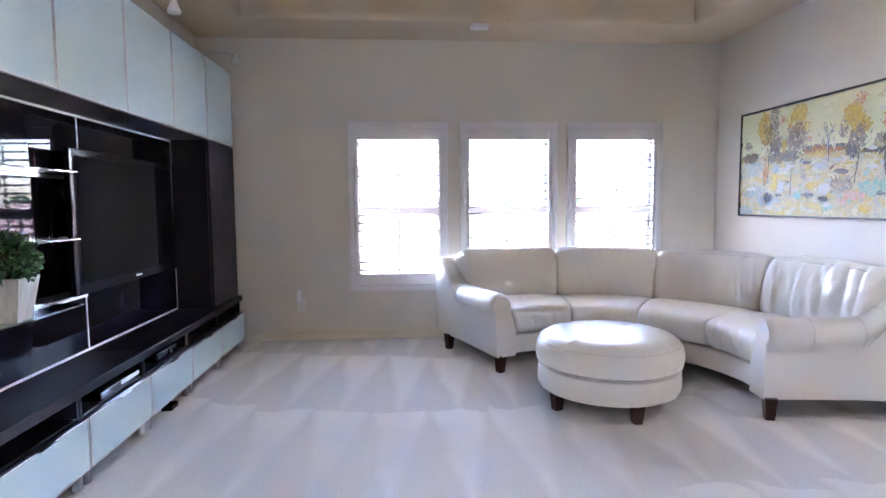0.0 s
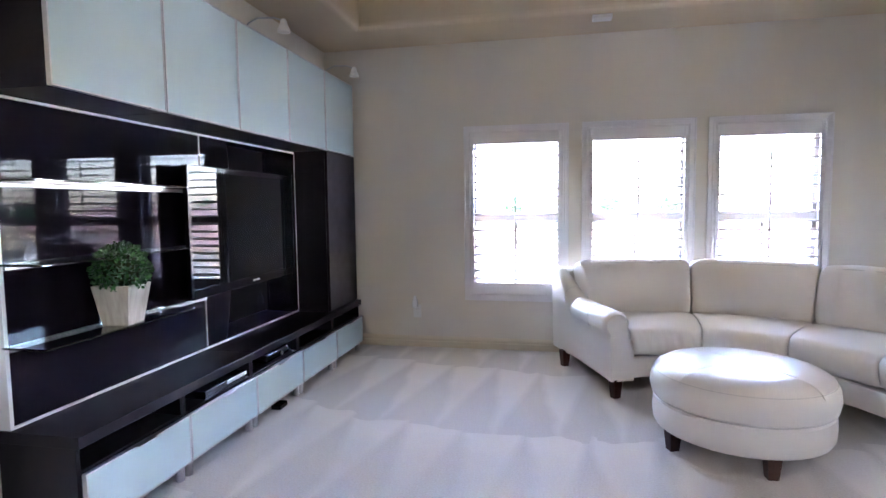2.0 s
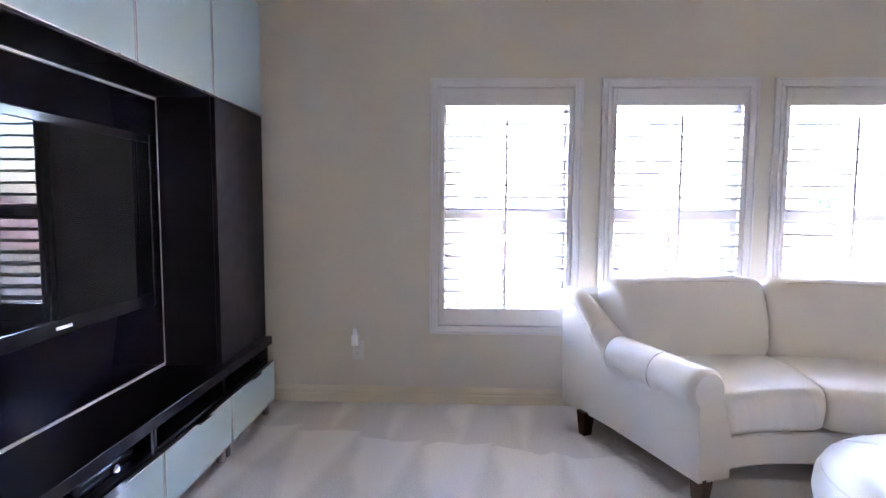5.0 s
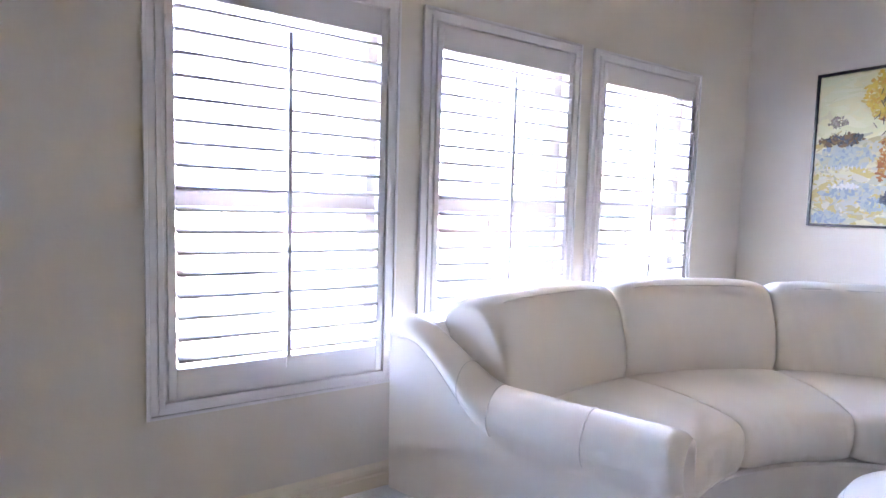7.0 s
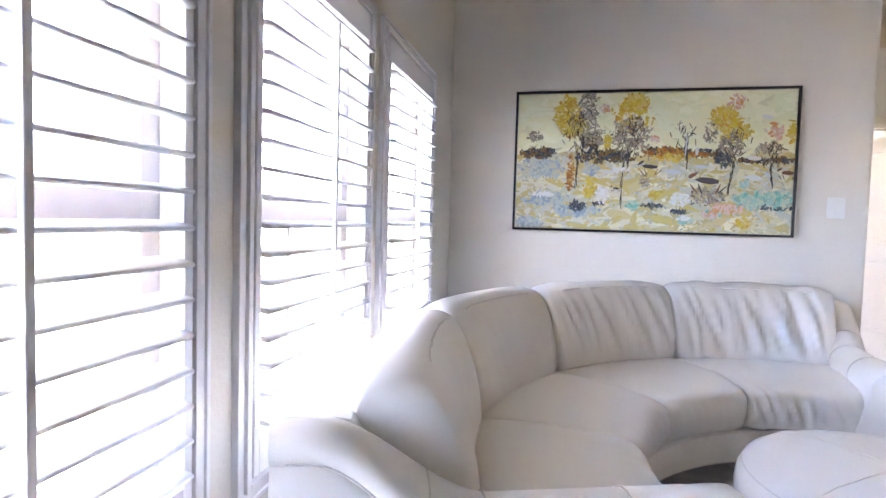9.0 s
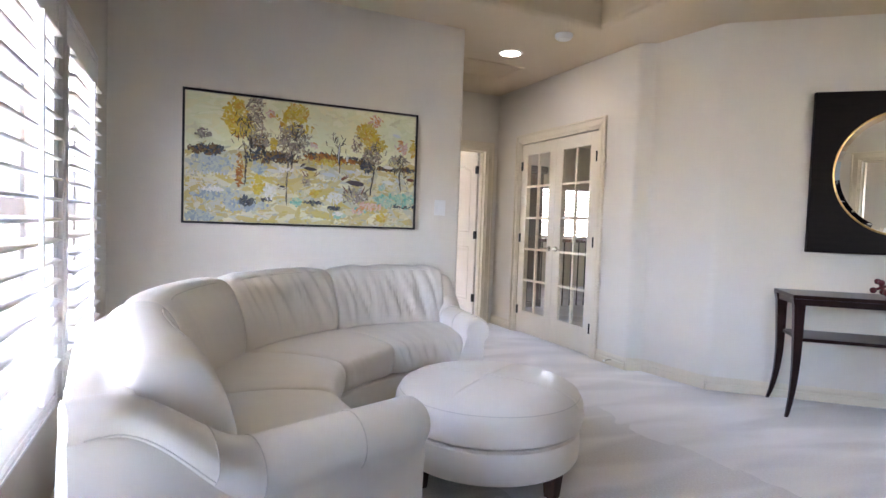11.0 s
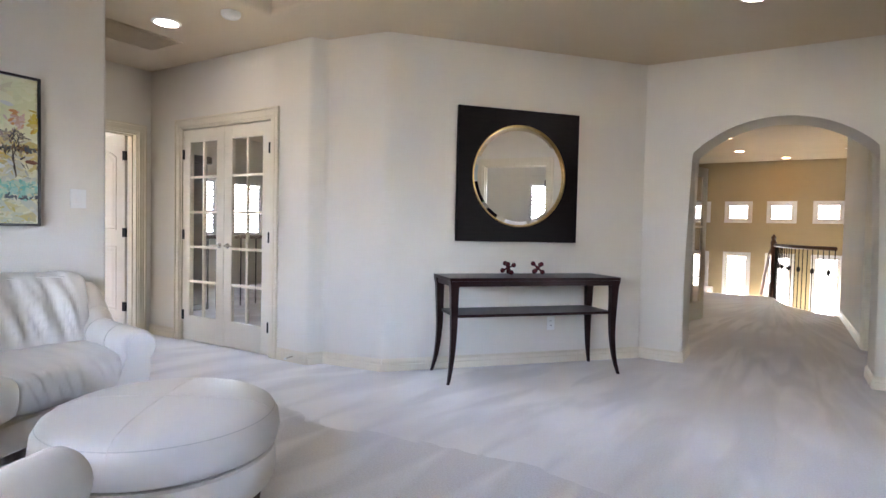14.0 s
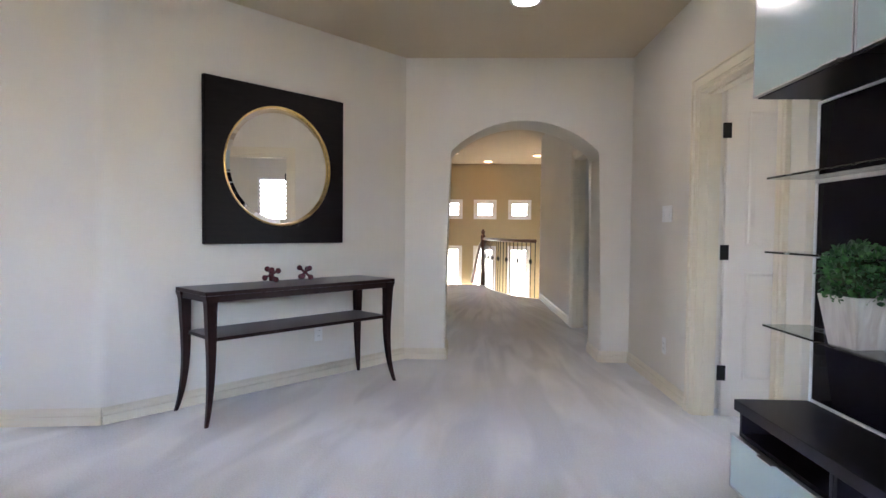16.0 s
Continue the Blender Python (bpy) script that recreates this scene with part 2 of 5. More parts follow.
LAMP = glow("lit_downlight", (1.0, 0.93, 0.84), 1.2)
LAMP2 = glow("lit_stair_downlight", (1.0, 0.62, 0.28), 0.8)
CURTAIN = mat("dark_wood_armoire", (0.045, 0.025, 0.02), 0.4, var=0.3, scale=6)


# ---- mesh tools ----
def part(name, bm, material, parent=None, label="", smooth=False):
    bmesh.ops.recalc_face_normals(bm, faces=bm.faces)
    me = bpy.data.meshes.new(name)
    bm.to_mesh(me)
    bm.free()
    me.materials.append(material)
    if smooth:
        for p in me.polygons:
            p.use_smooth = True
        if smooth is True:
            me.set_sharp_from_angle(angle=radians(38))
    ob = new(name, me)
    if parent is not None:
        ob.parent = parent
    if label:
        ob["label"] = label
    return ob


def thing(name, at, label, category, group="", rz=0, kind=""):
    ob = new(name)
    ob.matrix_world = pose(*at, 0, 0, rz)
    return tagged(ob, label, category, group, kind)


def solid(name, bm, material, label, category="", kind="structure", smooth=False):
    return tagged(part(name, bm, material, smooth=smooth), label, category, "", kind)


def box(bm, x0, x1, y0, y1, z0, z1, bevel=0.0, seg=2):
    vs = [bm.verts.new((x, y, z)) for x in (x0, x1) for y in (y0, y1) for z in (z0, z1)]
    fs = [bm.faces.new([vs[i] for i in q]) for q in ((0, 1, 3, 2), (4, 6, 7, 5), (0, 4, 5, 1), (2, 3, 7, 6), (0, 2, 6, 4), (1, 5, 7, 3))]
    if bevel:
        es = list({e for f in fs for e in f.edges})
        bmesh.ops.bevel(bm, geom=es, offset=bevel, segments=seg, affect="EDGES", profile=0.5)
    return bm


def boxes(*bs, bevel=0.0, seg=2):
    bm = bmesh.new()
    for b in bs:
        box(bm, *b, bevel=bevel, seg=seg)
    return bm


def rings(bm, loops, cap=True, closed=False):
    """Skin a run of equal loops of points."""
    rows = [[bm.verts.new(p) for p in lp] for lp in loops]
    n = len(rows[0])
    pairs = list(zip(rows, rows[1:])) + ([(rows[-1], rows[0])] if closed else [])
    for a, b in pairs:
        for i in range(n):
            bm.faces.new((a[i], a[(i + 1) % n], b[(i + 1) % n], b[i]))
    if cap and not closed:
        bm.faces.new(rows[0])
        bm.faces.new(rows[-1])
    return bm


def lathe(bm, profile, n=24, at=(0, 0, 0), axis="z", closed=False):
    """profile: (radius, height) from one end to the other."""
    def p(r, h, a):
        c, s = r * math.cos(a), r * math.sin(a)
        v = (c, s, h) if axis == "z" else (h, c, s) if axis == "x" else (c, h, s)
        return Vector(v) + Vector(at)
    return rings(bm, [[p(max(r, 1e-4), h, 2 * math.pi * i / n) for i in range(n)] for r, h in profile], closed=closed)


def tube(bm, pts, r, n=10):
    """A round bar along points; r is a number or one number a point."""
    pts = [Vector(p) for p in pts]
    loops = []
    for i, p in enumerate(pts):
        d = (pts[min(i + 1, len(pts) - 1)] - pts[max(i - 1, 0)]).normalized()
        u = d.orthogonal().normalized() if abs(d.z) > 0.99 else d.cross(Vector((0, 0, 1))).normalized()
        v = d.cross(u)
        rr = r[i] if isinstance(r, (list, tuple)) else r
        loops.append([p + rr * (math.cos(2 * math.pi * k / n) * u + math.sin(2 * math.pi * k / n) * v) for k in range(n)])
    return rings(bm, loops)


def rounded(pts, radii, n=5):
    """A plan outline with its corners rounded."""
    out = []
    for i, (p, r) in enumerate(zip(pts, radii)):
        p = Vector(p)
        if not r:
            out.append(p)
            continue
        a, b = (Vector(pts[i - 1]) - p).normalized(), (Vector(pts[(i + 1) % len(pts)]) - p).normalized()
        p0, p1 = p + a * r, p + b * r
        for k in range(n + 1):
            t = k / n
            out.append((1 - t) ** 2 * p0 + 2 * t * (1 - t) * p + t * t * p1)
    return out


def prism(pts, z0, z1, bm=None):
    bm = bm or bmesh.new()
    lo, hi = [bm.verts.new((x, y, z0)) for x, y in pts], [bm.verts.new((x, y, z1)) for x, y in pts]
    bm.faces.new(lo), bm.faces.new(hi)
    for i in range(len(pts)):
        j = (i + 1) % len(pts)
        bm.faces.new((lo[i], lo[j], hi[j], hi[i]))
    return bm


def skirting(bm, p, q, side=1):
    """A moulded baseboard along the wall from p to q, standing out to the left of that way."""
    p, q = Vector((*p, 0)), Vector((*q, 0))
    d = (q - p).normalized()
    out = Vector((-d.y, d.x, 0)) * side
    prof = ((-0.002, 0), (0.016, 0), (0.016, 0.05), (0.011, 0.056), (0.013, 0.066), (0.013, 0.078), (0.007, 0.09), (0.003, 0.098), (-0.002, 0.098))
    return rings(bm, [[e + out * o + Vector((0, 0, z)) for o, z in prof] for e in (p, q)])


# ---- the setting ----
H = 2.63
TVX = -0.33

solid("floor", boxes((-3.2, 9.2, -9.6, 0.165, -0.2, 0.0), (1.9, 9.2, -14.1, -9.6, -0.2, 0.0)), CARPET, "cream cut-pile carpet with vacuum strokes", "carpet")
bm = prism([(-0.13, -9.6), (-0.13, -10.2), (0.02, -10.28), (0.30, -10.72), (0.48, -11.1), (0.61, -11.55), (0.68, -12.0), (0.74, -12.5), (1.9, -12.5), (1.9, -9.6)], -0.2, 0.0)
solid("floor_landing", bm, CARPET, "cream carpet on the curved stair landing", "carpet")

# Ceiling with its raised tray.
X0, X1, Y0, Y1 = 0.186, 3.765, -3.21, -0.51
loops = []
for d, z in ((0.0, H), (0.012, H + 0.002), (0.028, H + 0.010), (0.040, H + 0.028), (0.044, H + 0.05), (0.044, H + 0.28), (0.06, H + 0.30)):
    loops.append([(X0 + d - 0.04, Y0 + d - 0.04, z), (X1 - d + 0.04, Y0 + d - 0.04, z), (X1 - d + 0.04, Y1 - d + 0.04, z), (X0 + d - 0.04, Y1 - d + 0.04, z)])
bm = bmesh.new()
rows = [[bm.verts.new(p) for p in lp] for lp in loops]
for a, b in zip(rows, rows[1:]):
    for i in range(4):
        bm.faces.new((a[i], a[(i + 1) % 4], b[(i + 1) % 4], b[i]))
bm.faces.new(rows[-1])
o = [bm.verts.new(p) for p in ((-0.46, -6.10, H), (6.3, -6.10, H), (6.3, 0.165, H), (-0.46, 0.165, H))]
for i in range(4):
    bm.faces.new((o[i], o[(i + 1) % 4], rows[0][(i + 1) % 4], rows[0][i]))
box(bm, -0.46, 6.3, -6.10, 0.165, H + 0.32, H + 0.42)
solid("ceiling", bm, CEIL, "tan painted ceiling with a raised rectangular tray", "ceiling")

# Window wall.
WINDOWS = (1.368, 2.354, 3.325)
WZ0, WZ1, WHALF = 0.47, 1.89, 0.40
bm = bmesh.new()
xs = [-0.46] + [e for c in WINDOWS for e in (c - WHALF, c + WHALF)] + [4.41]
for i in range(0, len(xs), 2):
    box(bm, xs[i], xs[i + 1], 0.015, 0.165, 0, H)
for c in WINDOWS:
    box(bm, c - WHALF, c + WHALF, 0.015, 0.165, 0, WZ0)
    box(bm, c - WHALF, c + WHALF, 0.015, 0.165, WZ1, H)
solid("wall_north", bm, WALL, "beige painted wall with three windows", "wall")

# Added unseen slab outside the windows; it cuts off the high sky light.
solid("sky_block_slab", boxes((-1.2, 5.2, 0.167, 0.80, 2.62, 2.78)), SHUTTER, "pale unseen slab added above the windows to block high sky light", "roof")

# Wall behind the media unit, with a door.
D3A, D3B, D3H = -4.295, -3.41, 2.01
WX = -0.275
solid("wall_west", boxes((TVX - 0.12, TVX, -3.20, 0.015, 0, H), (TVX - 0.12, WX, D3B, -3.20, 0, H), (WX - 0.12, WX, -5.665, D3A, 0, H), (WX - 0.12, WX, D3A, D3B, D3H, H)), WALL, "beige painted wall with a doorway", "wall")
# Painting wall, with a rounded free end.
solid("wall_east", prism(rounded([(4.29, 0.015), (4.29, -2.35), (4.41, -2.35), (4.41, 0.015)], (0, 0.025, 0.025, 0)), 0, H), WALL, "beige painted wall with a rounded end", "wall")
# Passage behind the painting wall.
D1A, D1B = -3.55, -2.74
solid("wall_passage", boxes((6.05, 6.17, D1B, -0.9, 0, H), (6.05, 6.17, -3.81, D1A, 0, H), (6.05, 6.17, D1A, D1B, 2.0, H), (4.41, 6.17, -0.9, -0.78, 0, H)), WALL, "beige painted passage wall", "wall")
FA, FB, FH = 4.285, 5.54, 2.03
solid("wall_french_doors", boxes((FB, 6.05, -3.81, -3.69, 0, H), (FA, FB, -3.81, -3.69, FH, H)), WALL, "beige painted wall over the french doors", "wall")
solid("wall_angled", prism(rounded([(FA, -3.69), (3.85, -3.69), (3.79, -3.81), (3.235, -3.88), (1.685, -5.665), (1.685, -5.93), (3.36, -4.02), (FA, -4.02)], (0, 0.035, 0.02, 0.04, 0, 0, 0, 0)), 0, H), WALL, "beige painted angled wall with rounded corners", "wall")

# Arched wall.
AX0, AX1, ASP, ATOP = -0.024, 1.32, 1.79, 2.093
mid, half = (AX0 + AX1) / 2, (AX1 - AX0) / 2
rise = ATOP - ASP
rad = (half * half + rise * rise) / (2 * rise)
amax = math.asin(half / rad)
arc = [(mid + rad * math.sin(amax * k / 14), ATOP - rad + rad * math.cos(amax * k / 14)) for k in range(-14, 15)]
outline = [(-0.46, 0.0), (AX0, 0.0)] + arc + [(AX1, 0.0), (1.80, 0.0), (1.80, H), (-0.46, H)]
bm = bmesh.new()
f = [bm.verts.new((x, -5.665, z)) for x, z in outline]
k = [bm.verts.new((x, -6.10, z)) for x, z in outline]
bm.faces.new(f), bm.faces.new(k)
for i in range(len(outline)):
    j = (i + 1) % len(outline)
    bm.faces.new((f[i], f[j], k[j], k[i]))
na = len(arc) + 2
edges = [bm.edges.get((row[i], row[i + 1])) for row in (f, k) for i in range(1, na)]
bmesh.ops.bevel(bm, geom=edges, offset=0.03, segments=4, affect="EDGES", profile=0.5)
solid("wall_arch", bm, WALL, "beige painted wall with a wide rounded arch", "wall")

# Stair hall beyond the arch.
HH = 2.71
HX = -0.13
solid("wall_hall", boxes((HX - 0.14, HX, -10.3, -7.42, 0, HH), (HX - 0.14, HX, -7.42, -6.52, 2.0, HH), (HX - 0.14, HX, -6.52, -6.10, 0, HH)), WALL, "beige painted hall wall with a doorway", "wall")
# Unseen walls added behind the hall doorway to stop outside light leaking in.
solid("wall_doorway_closure", boxes((-1.5, -1.4, -7.6, -6.5, 0, HH), (-1.4, HX - 0.14, -7.7, -7.6, 0, HH), (-1.5, HX - 0.14, -7.7, -6.02, HH, HH + 0.1), (-0.47, -0.275, -6.40, -6.10, 0, HH)), WALL, "beige unseen wall added behind the hall doorway to keep outside light out", "wall")
solid("wall_hall_far_side", boxes((1.70, 1.82, -7.02, -6.10, 0, HH), (1.70, 1.82, -8.02, -7.02, 2.03, HH)), WALL, "beige painted hall wall", "wall")
FARY = -14.0
WINS = ((1.255, 1.665), (0.455, 0.872), (-0.36, 0.06), (2.06, 2.47), (-1.18, -0.76))
bm = bmesh.new()
xs = sorted([e for w in WINS for e in w])
xs = [-3.2] + xs + [9.2]
for i in range(0, len(xs), 2):
    box(bm, xs[i], xs[i + 1], FARY - 0.15, FARY, -3.2, HH)
for a, b in WINS:
    box(bm, a, b, FARY - 0.15, FARY, -3.2, -0.45)
    box(bm, a, b, FARY - 0.15, FARY, 0.72, 1.47)
    box(bm, a, b, FARY - 0.15, FARY, 1.81, HH)
solid("wall_stairwell", bm, HALLWALL, "tan stairwell wall with two rows of small windows", "wall")
solid("wall_stair_side", boxes((-3.3, -3.2, -14.0, -10.3, -3.2, HH), (-3.2, -0.26, -10.3, -10.18, -3.2, HH)), WALL, "beige painted stairwell side wall", "wall")
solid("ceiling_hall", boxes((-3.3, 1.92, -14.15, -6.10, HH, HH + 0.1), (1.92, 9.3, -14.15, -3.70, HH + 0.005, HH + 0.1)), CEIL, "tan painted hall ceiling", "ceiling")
solid("floor_stairwell", boxes((-3.3, 1.9, -14.15, -9.9, -3.3, -3.2)), CARPET, "pale lower floor of the stairwell", "floor")
# Landing room behind the french doors.
solid("wall_landing", boxes((9.2, 9.3, -14.15, -7.75, 0, HH), (9.2, 9.3, -6.05, -3.69, 0, HH), (9.2, 9.3, -7.05, -6.75, 0, HH), (9.2, 9.3, -7.75, -7.05, 0, 0.95), (9.2, 9.3, -7.75, -7.05, 1.9, HH), (9.2, 9.3, -6.75, -6.05, 0, 0.95), (9.2, 9.3, -6.75, -6.05, 1.9, HH), (6.17, 9.2, -3.81, -3.69, 0, HH)), WALL, "beige painted landing wall with two windows", "wall")
# Room behind the passage door.
solid("wall_bedroom", boxes((9.2, 9.3, -3.65, -3.3, 0, H), (9.2, 9.3, -2.1, -0.7, 0, H), (9.2, 9.3, -3.3, -2.1, 0, 0.3), (9.2, 9.3, -3.3, -2.1, 2.1, H), (6.17, 9.3, -0.78, -0.66, 0, H), (6.17, 9.3, -3.77, -0.66, H, H + 0.1)), WALL, "pale painted bedroom wall with a window", "wall")
# Room behind the door beside the media unit.
solid("wall_bathroom", boxes((-3.3, -3.2, -3.3, -1.6, 0, H), (-3.3, -3.2, -6.6, -4.9, 0, H), (-3.3, -3.2, -4.9, -3.3, 0, 0.85), (-3.3, -3.2, -4.9, -3.3, 2.0, H), (-3.2, WX - 0.12, -1.7, -1.6, 0, H), (-3.2, WX - 0.12, -6.6, -6.5, 0, H), (-3.3, WX - 0.12, -6.6, -1.6, H, H + 0.1), (-1.5, -0.36, -6.5, -6.40, 0, H), (-1.6, WX - 0.12, -4.55, -4.43, 0, H)), WALL, "beige painted bathroom wall with a window", "wall")

# Baseboards.
bm = bmesh.new()
for p, q in (((TVX, 0.015), (4.29, 0.015)), ((TVX, -3.20), (TVX, 0.0)), ((WX, -5.665), (WX, -4.41)), ((AX0, -5.665), (WX, -5.665)), ((1.685, -5.665), (AX1, -5.665)),
             ((3.235, -3.88), (1.685, -5.665)), ((3.79, -3.81), (3.235, -3.88)), ((3.85, -3.69), (3.79, -3.81)), ((4.198, -3.69), (3.85, -3.69)), ((6.05, -3.69), (5.627, -3.69)),
             ((4.29, 0.015), (4.29, -2.35)), ((4.29, -2.35), (4.41, -2.35)), ((4.41, -2.35), (4.41, -0.9)), ((6.05, -0.9), (6.05, -2.65)), ((AX0, -6.10), (AX0, -5.665)), ((AX1, -5.665), (AX1, -6.10)), ((HX, -10.2), (HX, -7.51)), ((HX, -6.43), (HX, -6.10))):
    skirting(bm, p, q, -1)
solid("baseboard", bm, TRIM, "cream moulded baseboard along the walls", "baseboard")


def casing(name, lo, hi, head, at, axis, side, label):
    """A moulded door casing on one face of a wall, with jambs through it."""
    w, bm = 0.085, bmesh.new()
    def b(u0, u1, v0, v1, z0, z1):
        a = sorted((at + side * v0, at + side * v1))
        if axis == "x":
            box(bm, u0, u1, a[0], a[1], z0, z1, bevel=0.003)
        else:
            box(bm, a[0], a[1], u0, u1, z0, z1, bevel=0.003)
    for i, (o, t) in enumerate(((0.0, 0.014), (0.012, 0.020), (0.045, 0.016), (0.068, 0.024))):
        e = (0.012, 0.045, 0.068, w)[i]
        b(lo - e, lo - o, 0, t, 0, head + o)
        b(hi + o, hi + e, 0, t, 0, head + o)
        b(lo - e, hi + e, 0, t, head + o, head + e)
    b(lo, lo + 0.016, -0.125, 0.008, 0, head - 0.016)
    b(hi - 0.016, hi, -0.125, 0.008, 0, head - 0.016)
    b(lo, hi, -0.125, 0.008, head - 0.016, head)
    b(lo + 0.016, lo + 0.028, -0.08, -0.045, 0, head - 0.028)
    b(hi - 0.028, hi - 0.016, -0.08, -0.045, 0, head - 0.028)
    b(lo + 0.016, hi - 0.016, -0.08, -0.045, head - 0.028, head - 0.016)
    return solid(name, bm, TRIM, label, "door frame")


casing("door_frame_french", FA, FB, FH, -3.69, "x", 1, "cream moulded casing round the french doors")
casing("door_frame_passage", D1A, D1B, 2.0, 6.05, "y", -1, "cream moulded door casing in the passage")
casing("door_frame_bathroom", D3A, D3B, D3H, WX, "y", 1, "cream moulded door casing beside the media unit")
casing("door_frame_hall", -7.42, -6.52, 2.0, HX, "y", 1, "cream moulded door casing in the hall")


# ---- windows with plantation shutters ----
def louver(width):
    """A blade of elliptical section, along x."""
    prof = [(0.038 * math.copysign(abs(math.cos(a)) ** 0.35, math.cos(a)), 0.0062 * math.copysign(abs(math.sin(a)) ** 0.7, math.sin(a))) for a in [2 * math.pi * (k + 0.5) / 16 for k in range(16)]]
    return rings(bmesh.new(), [[(x, y, z) for y, z in prof] for x in (-width / 2, width / 2)])


louver_mesh = None
def shutter_window(c):
    global louver_mesh
    w = thing("window_shuttered", (c, 0, 0), "white plantation shutters with open louvers over a bright sash window", "window", kind="structure")
    # Casing with a stepped moulding, mitred look by four sides.
    zc0, zc1, hw = 0.43, 1.928, 0.441
    bm = bmesh.new()
    for o, e, t in ((0.0, 0.012, 0.020), (0.012, 0.034, 0.014), (0.034, 0.052, 0.024), (0.052, 0.062, 0.010)):
        y0 = 0.015 - t
        box(bm, -hw + o, -hw + e, y0, 0.015, zc0 + o, zc1 - o, bevel=0.002)
        box(bm, hw - e, hw - o, y0, 0.015, zc0 + o, zc1 - o, bevel=0.002)
        box(bm, -hw + e, hw - e, y0, 0.015, zc0 + o, zc0 + e, bevel=0.002)
        box(bm, -hw + e, hw - e, y0, 0.015, zc1 - e, zc1 - o, bevel=0.002)
    part("casing", bm, SHUTTER, w)
    ow, oz0, oz1, lw, lz0, lz1 = 0.379, 0.492, 1.866, 0.354, 0.589, 1.770
    part("shutter_stile", boxes((-ow, -lw, -0.008, 0.022, oz0, oz1), bevel=0.003), SHUTTER, w)
    part("shutter_stile", boxes((lw, ow, -0.008, 0.022, oz0, oz1), bevel=0.003), SHUTTER, w)
    part("top_rail", boxes((-lw, lw, -0.008, 0.022, lz1, oz1), bevel=0.003), SHUTTER, w)
    part("bottom_rail", boxes((-lw, lw, -0.008, 0.022, oz0, lz0), bevel=0.003), SHUTTER, w)
    n = 17
    if louver_mesh is None:
        bm = louver(2 * lw - 0.006)
        louver_mesh = bpy.data.meshes.new("louver")
        bmesh.ops.recalc_face_normals(bm, faces=bm.faces)
        bm.to_mesh(louver_mesh)
        bm.free()
        louver_mesh.materials.append(SHUTTER)
        for p in louver_mesh.polygons:
            p.use_smooth = len(p.vertices) == 4
    for i in range(n):
        lo = new("louver", louver_mesh)
        lo.parent = w
        lo.matrix_basis = pose(0, 0.005, lz0 + (i + 0.5) * (lz1 - lz0) / n, 9 + 0.8 * math.sin(i * 2.1 + c))
    part("tilt_rod", boxes((-0.0075, 0.0075, -0.049, -0.036, lz0 - 0.03, lz1 - 0.06), bevel=0.002), SHUTTER, w)
    for z in (0.62, 1.70):
        part("hinge", boxes((-ow - 0.004, -ow + 0.006, -0.012, -0.006, z, z + 0.06), bevel=0.001), SHUTTER, w)
    # The sash window behind.
    bm = boxes((-0.40, -0.345, 0.085, 0.15, WZ0, WZ1), (0.345, 0.40, 0.085, 0.15, WZ0, WZ1), (-0.345, 0.345, 0.085, 0.15, WZ0, 0.535), (-0.345, 0.345, 0.085, 0.15, 1.83, WZ1), (-0.345, 0.345, 0.08, 0.145, 1.115, 1.175), bevel=0.004)
    part("sash_frame", bm, SASH, w)
    part("muntin", boxes((-0.012, 0.012, 0.112, 0.14, 0.535, 1.115), bevel=0.003), SASH, w)
    for z in (1.18,):
        for x in (-0.2, 0.2):
            part("sash_lock", boxes((x - 0.025, x + 0.025, 0.082, 0.10, z - 0.004, z + 0.012), bevel=0.002), NICKEL, w)
    for z0, z1, y in ((0.535, 1.115, 0.105), (1.175, 1.83, 0.125)):
        p = part("pane", boxes((-0.345, 0.345, y, y + 0.004, z0, z1)), PANE, w)
        p.visible_shadow = False
    return w


for c in WINDOWS:
    shutter_window(c)


# ---- media unit ----
UY = [-3.125, -2.535, -1.945, -1.355, -0.765, -0.175]
UZ0, UZ1 = 1.684, 2.28
DEPTH = TVX + 0.003
u = thing("wall_cabinet", (0, 0, 0), "dark brown wall cabinet with a pale glass aluminium-edged door", "cabinet", "wall cabinets over the television")
w = UY[1] - UY[0]
bm = boxes((DEPTH, -0.022, 0.001, w - 0.001, UZ0, UZ1), bevel=0.002)
part("body", bm, BLACKBROWN, u)
d = part("door", boxes((-0.018, -0.002, 0.010, w - 0.010, UZ0 + 0.010, UZ1 - 0.008), bevel=0.001), WHITEGLASS, u, "pale frosted glass door")
part("door_frame", boxes((-0.020, 0.0, 0.003, 0.010, UZ0 + 0.003, UZ1 - 0.001), (-0.020, 0.0, w - 0.010, w - 0.003, UZ0 + 0.003, UZ1 - 0.001), (-0.020, 0.0, 0.010, w - 0.010, UZ0 + 0.003, UZ0 + 0.010), (-0.020, 0.0, 0.010, w - 0.010, UZ1 - 0.008, UZ1 - 0.001), bevel=0.001), ALU, d, "thin aluminium edge")
part("handle", boxes((-0.002, 0.022, w - 0.13, w - 0.04, UZ0 - 0.004, UZ0 + 0.002), bevel=0.001), ALU, d, "aluminium pull")
u.location = (0, UY[0], 0)
for i in range(1, 5):
    copy_thing(u, pose(0, UY[i], 0))

